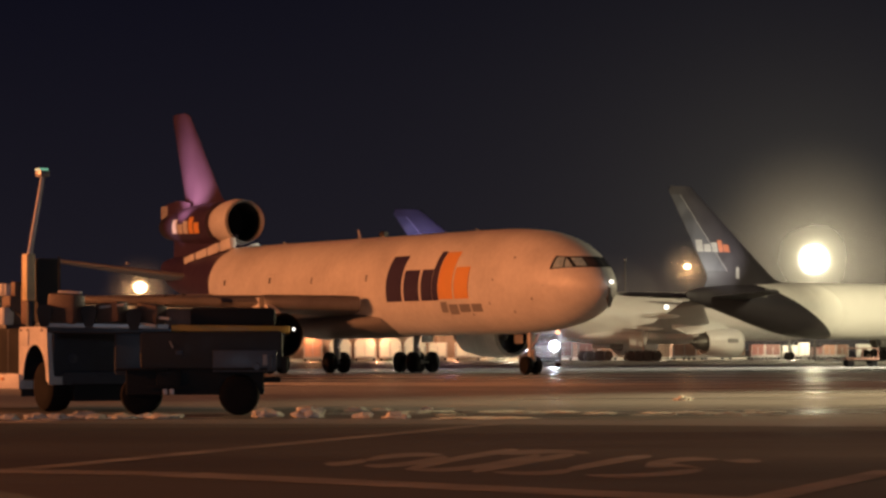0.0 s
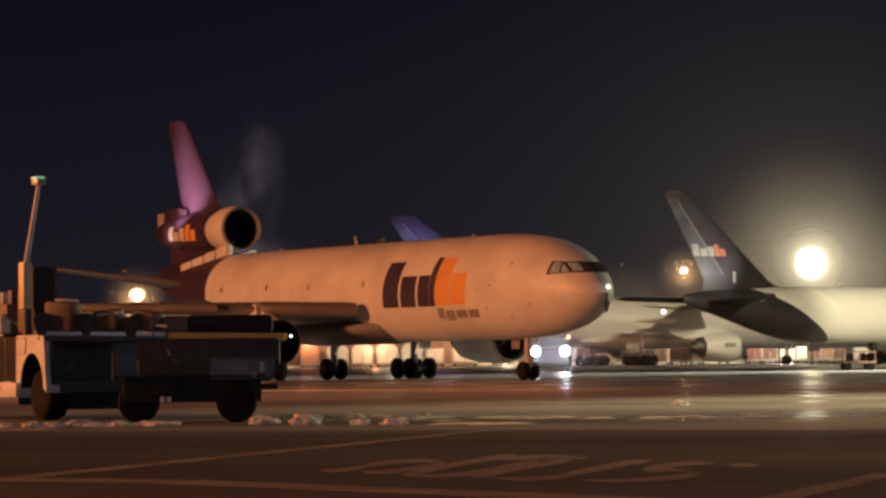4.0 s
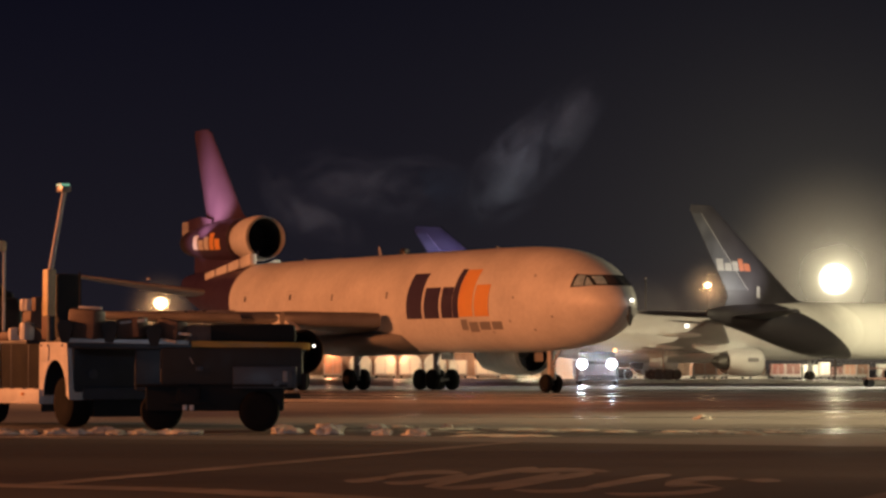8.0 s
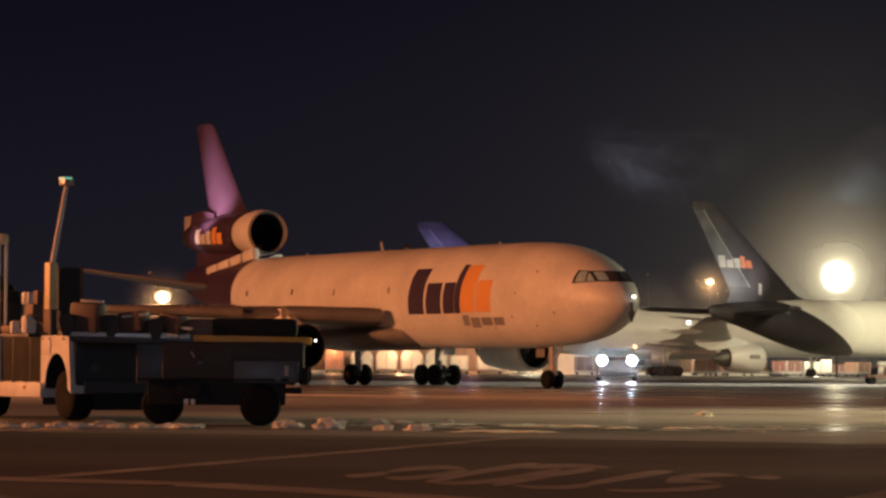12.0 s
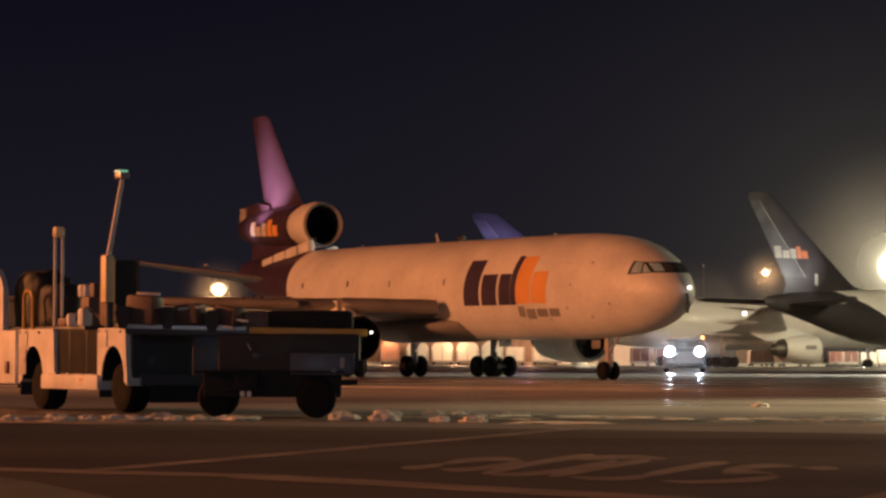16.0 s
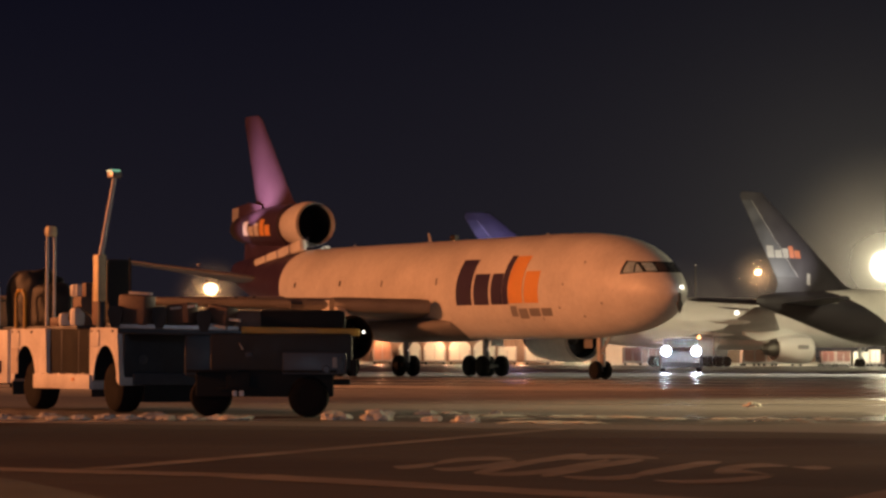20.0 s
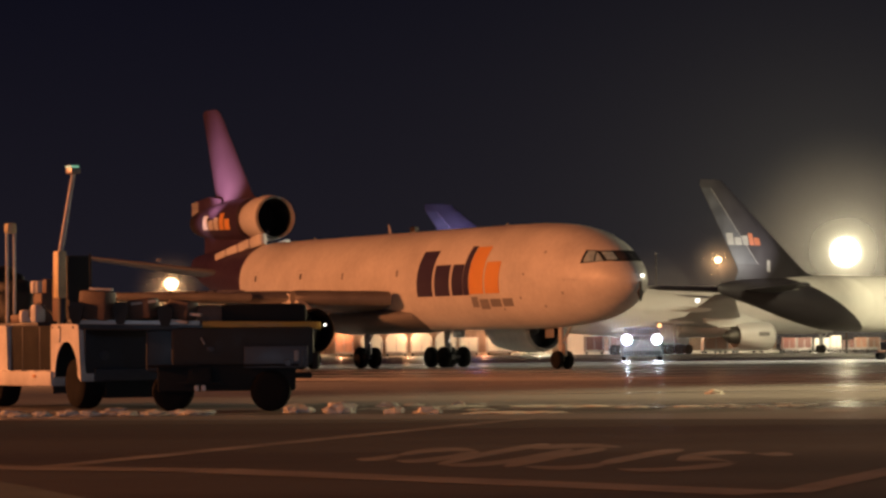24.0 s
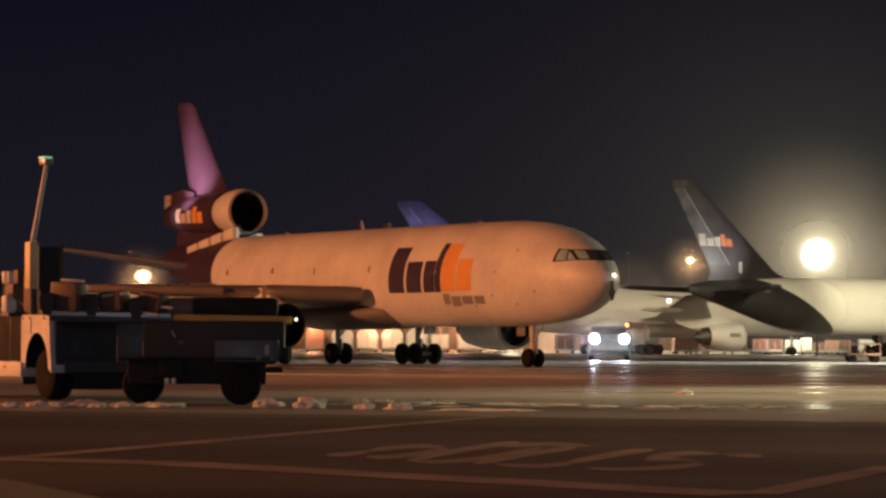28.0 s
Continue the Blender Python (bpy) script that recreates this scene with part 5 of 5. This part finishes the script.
# ---- cargo hall and the row of equipment before it ----
def cargo_hall():
    root = empty("cargo_hall", pose(-20, 450, 0), "long low cargo hall with pale lit dock doors", "building")
    part("wall", box((0, 6, 4.4), (150, 12, 8.8), 0.05), M_WALL, root)
    part("roof", box((0, 6, 9.1), (152, 14, 0.6), 0.1), M_ROOF, root)
    for i in range(12):
        part("strip_light", box((-66 + i * 12, -3.2, 4.38), (4.2, 0.3, 0.12), 0.02), M_STRIP, root, "lit strip lamp under the canopy")
    part("canopy", box((0, -2.2, 4.6), (150, 4.4, 0.3), 0.05), M_ROOF, root)
    part("dock_edge", box((0, -4.9, 0.2), (150, 0.6, 0.4), 0.05), M_PANEL, root, "pale concrete dock edge")
    for i in range(22):
        x = -72 + i * 6.6
        d = part("dock_door", box((x, -0.06, 2.0), (4.4, 0.14, 3.4), 0.03), M_BROWN if -14 < x - 20 < 20 else M_PANEL, root)
        part("door_frame", box((x, -0.16, 3.8), (4.9, 0.2, 0.25), 0.03), M_WALL, d)
        part("pillar", box((x + 3.3, -3.6, 2.3), (0.6, 0.6, 4.6), 0.04), M_WALL, root)
        if i % 2:
            part("window", box((x, -0.05, 6.6), (3.2, 0.12, 1.1), 0.02), M_GLASS, root)
    return root


cargo_hall()


def container(m, mat, w=3.0, h=2.3, label="pale sheet-metal air cargo container on a dolly", domed=False):
    root = empty("air_container", m, label, "container", "containers before the cargo hall")
    prof = [(-w / 2, 0.5), (w / 2, 0.5), (w / 2, 0.5 + h * 0.55)]
    prof += [(w / 2 * math.cos(a), 0.5 + h * 0.55 + h * 0.45 * math.sin(a)) for a in [math.pi * k / 8 for k in range(1, 8)]] if domed else [(w / 2, 0.5 + h), (-w / 2, 0.5 + h)]
    prof += [(-w / 2, 0.5 + h * 0.55)]
    bm = loft([[(x, y, z) for x, z in prof] for y in (0, 1.5)])
    part("shell", bm, mat, root, "", False)
    part("door_seam", box((0, -0.02, 0.5 + h * 0.4), (0.08, 0.04, h * 0.7), 0.01), M_STEEL, root)
    if h > 0.6:
        for x in (-w * 0.46, w * 0.46):
            part("corner_post", box((x, -0.03, 0.5 + h * (0.28 if domed else 0.5)), (w * 0.05, 0.06, h * (0.5 if domed else 0.96)), 0.01), M_STEEL, root)
        part("base_rail", box((0, -0.03, 0.58), (w * 0.96, 0.07, 0.12), 0.02), M_STEEL, root)
    part("dolly", box((0, 0.75, 0.38), (w * 1.05, 1.6, 0.14), 0.02), M_STEEL, root)
    for x in (-w * 0.4, w * 0.4):
        part("wheel", moved(spin([(-0.1, 0.02), (-0.1, 0.2), (0.1, 0.2), (0.1, 0.02)], "y", 12), Matrix.Translation((x, 0.3, 0.2))), M_TYRE, root)
    return root


rng = random.Random(4)
dome = container(pose(-0.15, 443.6, 0), M_PANEL, 3.15, 3.0, "white dome-topped air cargo container on a dolly", True)
for x in (3.4, 6.95, -3.7, -24.0, -27.6, -31.0):
    copy_thing(dome, pose(x, 443.6 + rng.uniform(-0.6, 0.4), 0, 0, 0, rng.uniform(-5, 5)))
case = container(pose(10.2, 443.0, 0), M_PANEL, 2.7, 2.1, "pale square air cargo container on a low dolly")
copy_thing(case, pose(-14.0, 443.2, 0, 0, 0, 3))
container(pose(14.5, 443.0, 0), M_PANEL, 3.7, 2.1, "wide pale air cargo container on a low dolly")
# the orange light on this container is put into its colour
container(pose(-7.6, 443.0, 0), M_HUT, 2.7, 3.1, "dome-topped air cargo container by the hall, orange light in its colour", True)
container(pose(43.0, 419.0, 0, 0, 0, 6), M_HUT, 3.4, 2.3, "salmon-orange tarpaulin-covered load on a dolly", True)
# carts and boxes parked under the far freighters
ROW = ((42.9, 2.2, 1.5, M_RUST, "rust-brown sheet-metal cargo container on a dolly"), (45.4, 2.3, 1.5, M_RUST, "rust-brown sheet-metal cargo container on a dolly"), (48.1, 2.9, 1.1, M_PANEL, "low white box cart on the apron"), (51.6, 3.2, 0.12, M_PANEL, "flat pale pallet on a dolly"), (54.0, 1.9, 1.6, M_RED, "dark red cargo container on a dolly"), (56.2, 2.2, 1.6, M_RED, "dark red cargo container on a dolly"), (58.7, 2.2, 1.5, M_CONTAINER, "dull grey cargo container on a dolly"), (60.6, 1.4, 1.8, M_PANEL, "tall pale box cart on the apron"), (62.3, 1.6, 1.2, M_RED, "dark red cargo container on a dolly"), (64.0, 1.7, 1.5, M_HUT, "salmon-red cargo container on a dolly"), (65.9, 1.8, 1.5, M_RUST, "rust-brown sheet-metal cargo container on a dolly"), (69.0, 2.4, 1.6, M_CONTAINER, "dull grey cargo container on a dolly"), (72.5, 2.4, 1.5, M_RUST, "rust-brown sheet-metal cargo container on a dolly"), (27.2, 2.6, 2.0, M_RED, "dark red cargo container on a dolly"), (30.4, 2.4, 1.9, M_RED, "dark red cargo container on a dolly"), (33.4, 2.4, 1.9, M_RUST, "rust-brown sheet-metal cargo container on a dolly"), (36.6, 2.4, 1.5, M_CONTAINER, "dull grey cargo container on a dolly"))
for x, w, hh, mat, words in ROW:
    container(pose(x, 428 + rng.uniform(-1, 1), 0, 0, 0, rng.uniform(-4, 4)), mat, w, hh, words)


def baggage_cart(m):
    root = empty("baggage_cart", m, "empty dark red flatbed cart with a rail on the apron", "cart")
    part("bed", box((0, 0, 0.62), (2.6, 1.5, 0.16), 0.03), M_RUST, root)
    part("drawbar", tube((-1.3, 0, 0.5), (-2.2, 0, 0.35), 0.04, n=8), M_STEEL, root)
    for x in (-1.2, 0.0, 1.2):
        part("post", box((x, -0.7, 1.05), (0.09, 0.09, 0.75), 0.02), M_RUST, root)
    part("rail", box((0, -0.7, 1.42), (2.5, 0.08, 0.10), 0.02), M_RUST, root)
    for x in (-0.9, 0.9):
        for y in (-0.6, 0.6):
            part("wheel", moved(spin([(-0.1, 0.03), (-0.1, 0.26), (-0.06, 0.30), (0.06, 0.30), (0.1, 0.26), (0.1, 0.03)], "y", 14), Matrix.Translation((x, y, 0.30))), M_TYRE, root)
    return root


baggage_cart(pose(37.6, 235.8, 0, 0, 0, 4))


# ---- snow remains along the edge of the stand ----
def snow_clump(x, y, w, h, seed, mat=None):
    r = random.Random(seed)
    bm = bmesh.new()
    bmesh.ops.create_icosphere(bm, subdivisions=4, radius=1)
    for v in bm.verts:
        k = noise.noise(v.co * 1.6 + Vector((seed * 3.1, 0, 0))) * 0.45 + noise.noise(v.co * 5 + Vector((0, seed, 0))) * 0.22
        v.co *= 1 + k
        v.co.z = max(v.co.z, -0.05)
        v.co = Vector((v.co.x * w / 2, v.co.y * w * 0.45, v.co.z * h))
    ob = part("snow_clump", bm, mat or M_SNOW)
    ob.location, ob.rotation_euler = (x, y, 0), (0, 0, r.uniform(0, 3))
    return tagged(ob, "low lump of dirty ploughed snow on the asphalt", "snow", "snow lumps")


def build_snow():
    r = random.Random(11)
    # ploughed row along the stand edge
    lumps = [(-9.6 + k * 0.42 + r.uniform(-0.1, 0.1), 62.8 + r.uniform(-0.4, 0.5), r.uniform(0.35, 0.75), r.uniform(0.07, 0.14)) for k in range(14)]
    lumps += [(-2.05, 63.6, 0.66, 0.17), (-1.17, 62.7, 0.66, 0.23), (-0.05, 61.9, 0.42, 0.13), (0.58, 61.4, 0.6, 0.13), (-0.22, 68.8, 0.5, 0.10), (8.37, 82.0, 0.5, 0.10), (0.35, 69.5, 0.45, 0.06), (1.35, 69.0, 0.35, 0.09)]
    for x, y, w, h in lumps:
        snow_clump(x, y, w, h, r.randint(1, 900))
    # thin flattened slush streaks
    for x, y, w in ((1.3, 67.8, 1.3), (2.0, 61.2, 1.6), (2.8, 67.5, 1.1), (3.4, 67.0, 0.8), (4.2, 66.5, 0.9), (1.7, 64.3, 0.7), (4.9, 64.9, 0.7), (6.1, 65.0, 0.7), (2.9, 60.8, 1.0)):
        snow_clump(x, y, w, 0.035, r.randint(1, 900))
    # half-melted slush between the ploughed row and the open apron
    for k in range(64):
        x = r.uniform(-1.6, 8.6)
        y = 70.5 - 0.55 * x + r.uniform(-6.2, 2.4) * (0.6 + 0.4 * r.random())
        snow_clump(x, y, r.choice((0.22, 0.3, 0.45, 0.6, 0.9)), r.uniform(0.012, 0.03), r.randint(1, 900), M_SLUSHY)


build_snow()
snow_clump(18.9, 440.0, 4.6, 0.75, 77)


# ---- exhaust smoke drifting off the tail ----
LEAN = {}


def smoke_puff(rx, rz, tilt, seed):
    bm = bmesh.new()
    bmesh.ops.create_icosphere(bm, subdivisions=4, radius=1)
    for v in bm.verts:
        v.co *= 1 + 0.12 * noise.noise(v.co * 1.5 + Vector((seed, 0, 0)))
        v.co = Vector((v.co.x * rx, v.co.y * 0.7, v.co.z * rz))
    bmesh.ops.delete(bm, geom=[v for v in bm.verts if v.co.y > 0.02], context="VERTS")
    ob = part("smoke_puff", bm, M_SMOKE)
    LEAN[ob] = tilt
    return tagged(ob, "thin grey exhaust smoke drifting in the night air", "smoke", "smoke puffs")


WISP = ((0, -3, 5.0), (2.0, -5, 5.0), (3.0, -9.5, 9.5), (4.5, -6, 14.4), (5.5, -1.2, 15.6), (6.5, 4.4, 16.8), (7.5, 9.6, 17.8), (8.5, 15, 18.2), (9.5, 23, 17.4), (11, 30, 16.2), (12.5, 44, 18.5), (14, 64, 24), (28, 90, 30))
MIDDLE = ((0, -2, 5.0), (3.4, -5, 5.0), (4.5, -8, 11.5), (5.0, -6, 13.8), (6, -3.5, 14.4), (7, -1, 14.6), (8, 1.5, 14.8), (9.5, 7, 15), (11, 12, 14.2), (12.5, 32, 19), (14, 62, 25), (28, 90, 30))
TRAIL = ((0, -1, 5.0), (3.0, -4, 5.0), (4.2, -9.5, 11.5), (5, -9.8, 14), (7, -9.2, 14), (8, -7.5, 14), (9, -3, 14), (10, 3, 14.4), (11, 8.5, 14.3), (12.5, 26, 19), (14, 60, 25), (28, 90, 30))
# each puff: its way, its offset along the way's lean and across it, its own tilt, its mesh
PUFFS = [(WISP, 0.0, 0.0, smoke_puff(5.6, 3.0, 0, 1)), (WISP, -4.2, 0.5, smoke_puff(5.0, 3.4, 8, 2)), (WISP, 2.6, -0.3, smoke_puff(4.0, 2.1, -10, 4)), (WISP, -1.6, 1.6, smoke_puff(4.4, 2.4, 14, 11)),
         (MIDDLE, 0, 0, smoke_puff(6.2, 3.2, -6, 5)), (MIDDLE, -4.6, 0.6, smoke_puff(5.4, 3.0, 12, 6)),
         (TRAIL, 0, 0, smoke_puff(4.2, 1.9, 58, 8)), (TRAIL, 2.6, -1.6, smoke_puff(4.6, 2.4, 30, 9))]
# lean of the rising wisp, in degrees, as it drifts
LEANING = ((0, 82), (5, 82), (6, 78), (6.5, 70), (7, 62), (8, 50), (9, 44), (11, 38), (28, 34))


# ---- thin sheets added over the far stands to lift their dark tones ----
def mist_bank(place, rx, rz, seed, mat=M_HAZE, deep=3.0):
    bm = bmesh.new()
    bmesh.ops.create_icosphere(bm, subdivisions=4, radius=1)
    for v in bm.verts:
        v.co *= 1 + (0.08 if deep > 1 else 0.0) * noise.noise(v.co * 1.3 + Vector((seed, 0, 0)))
        v.co = Vector((v.co.x * rx, v.co.y * deep, v.co.z * rz))
    bmesh.ops.delete(bm, geom=[v for v in bm.verts if v.co.y > 0.1], context="VERTS")
    ob = part("mist_bank", bm, mat)
    ob.location = place
    return tagged(ob, "thin pale sheet added over the apron to give haze", "mist", "mist banks", kind="stuff")


def halo_disc(place, r, mat):
    """A thin flat sheet added before a lamp to give it a halo."""
    rings = [[(k * math.cos(2 * math.pi * i / 48), 0, k * math.sin(2 * math.pi * i / 48)) for i in range(48)] for k in (0.01 * r, 0.15 * r, 0.4 * r, 0.7 * r, r)]
    ob = part("lamp_haze", loft(rings, None, False), mat, None, "", False)
    ob.location = place
    return tagged(ob, "thin pale sheet added round a bright lamp for its halo", "mist", "mist banks", kind="stuff")


# sheet before the tug, added to give its headlights a halo
mist_bank((18, 256.6, 1.9), 9, 3.4, 21, M_HAZE, 1.2)
mist_bank((51, 343, 9.0), 33, 10.2, 3)
mist_bank((34, 340, 6.0), 27, 7.2, 7)
mist_bank((34, 366, 5.0), 22, 8.5, 17)
# flat sheets close to the lamps, added for their halos
halo_disc((54.2, 374.2, 12.25), 17, M_VEIL)
halo_disc((-24.45, 337.6, 7.7), 5, M_THIN)
halo_disc((46.2, 445.6, 13.0), 5, M_THIN)


def motions():
    rows = ((0, 1095), (1, 1098.5), (2, 1103.5), (2.5, 1107), (4.5, 1124), (5, 1130), (6, 1141), (7, 1151), (8, 1161), (9, 1171), (10, 1179), (11, 1186.5), (11.5, 1190), (13.5, 1204), (14, 1206.5), (15, 1210), (16, 1214.5), (17, 1219), (18, 1221), (20, 1222), (21.5, 1222.5), (23.5, 1221.5), (25, 1219.5), (26, 1218), (28, 1214.7))
    walk(TUG, [(t, pose((u - 784) / 5500 * 257.4, 260, 0, 0, 0, -90 - 4)) for t, u in rows])
    for k, (way, along, across, puff) in enumerate(PUFFS):
        ready = way[1][0]
        places = []
        for t, x, z in way:
            a = float(np.interp(t, [q[0] for q in LEANING], [q[1] for q in LEANING])) if way is WISP else 0.0
            c, s = math.cos(radians(a)), math.sin(radians(a))
            near = 0.3 if t <= ready else 1.0
            places.append((t, pose(x + near * (along * c - across * s), 224 + 1.5 * k, z + (0 if t <= ready else along * s + across * c), 0, 0 if t <= ready else LEAN[puff] - a, 0)))
        walk(puff, places)
    # the roof beacon turns once a second for three seconds
    spins = [(0, -174.5)] + [(round(9.1 + 0.2 * k, 1), -174.5 + 72 * k) for k in range(16)] + [(28.0, -174.5 + 72 * 15)]
    walk(BEACON[0], [(t, pose(-23.5, 0, 8.47, 0, 0, a)) for t, a in spins])


motions()
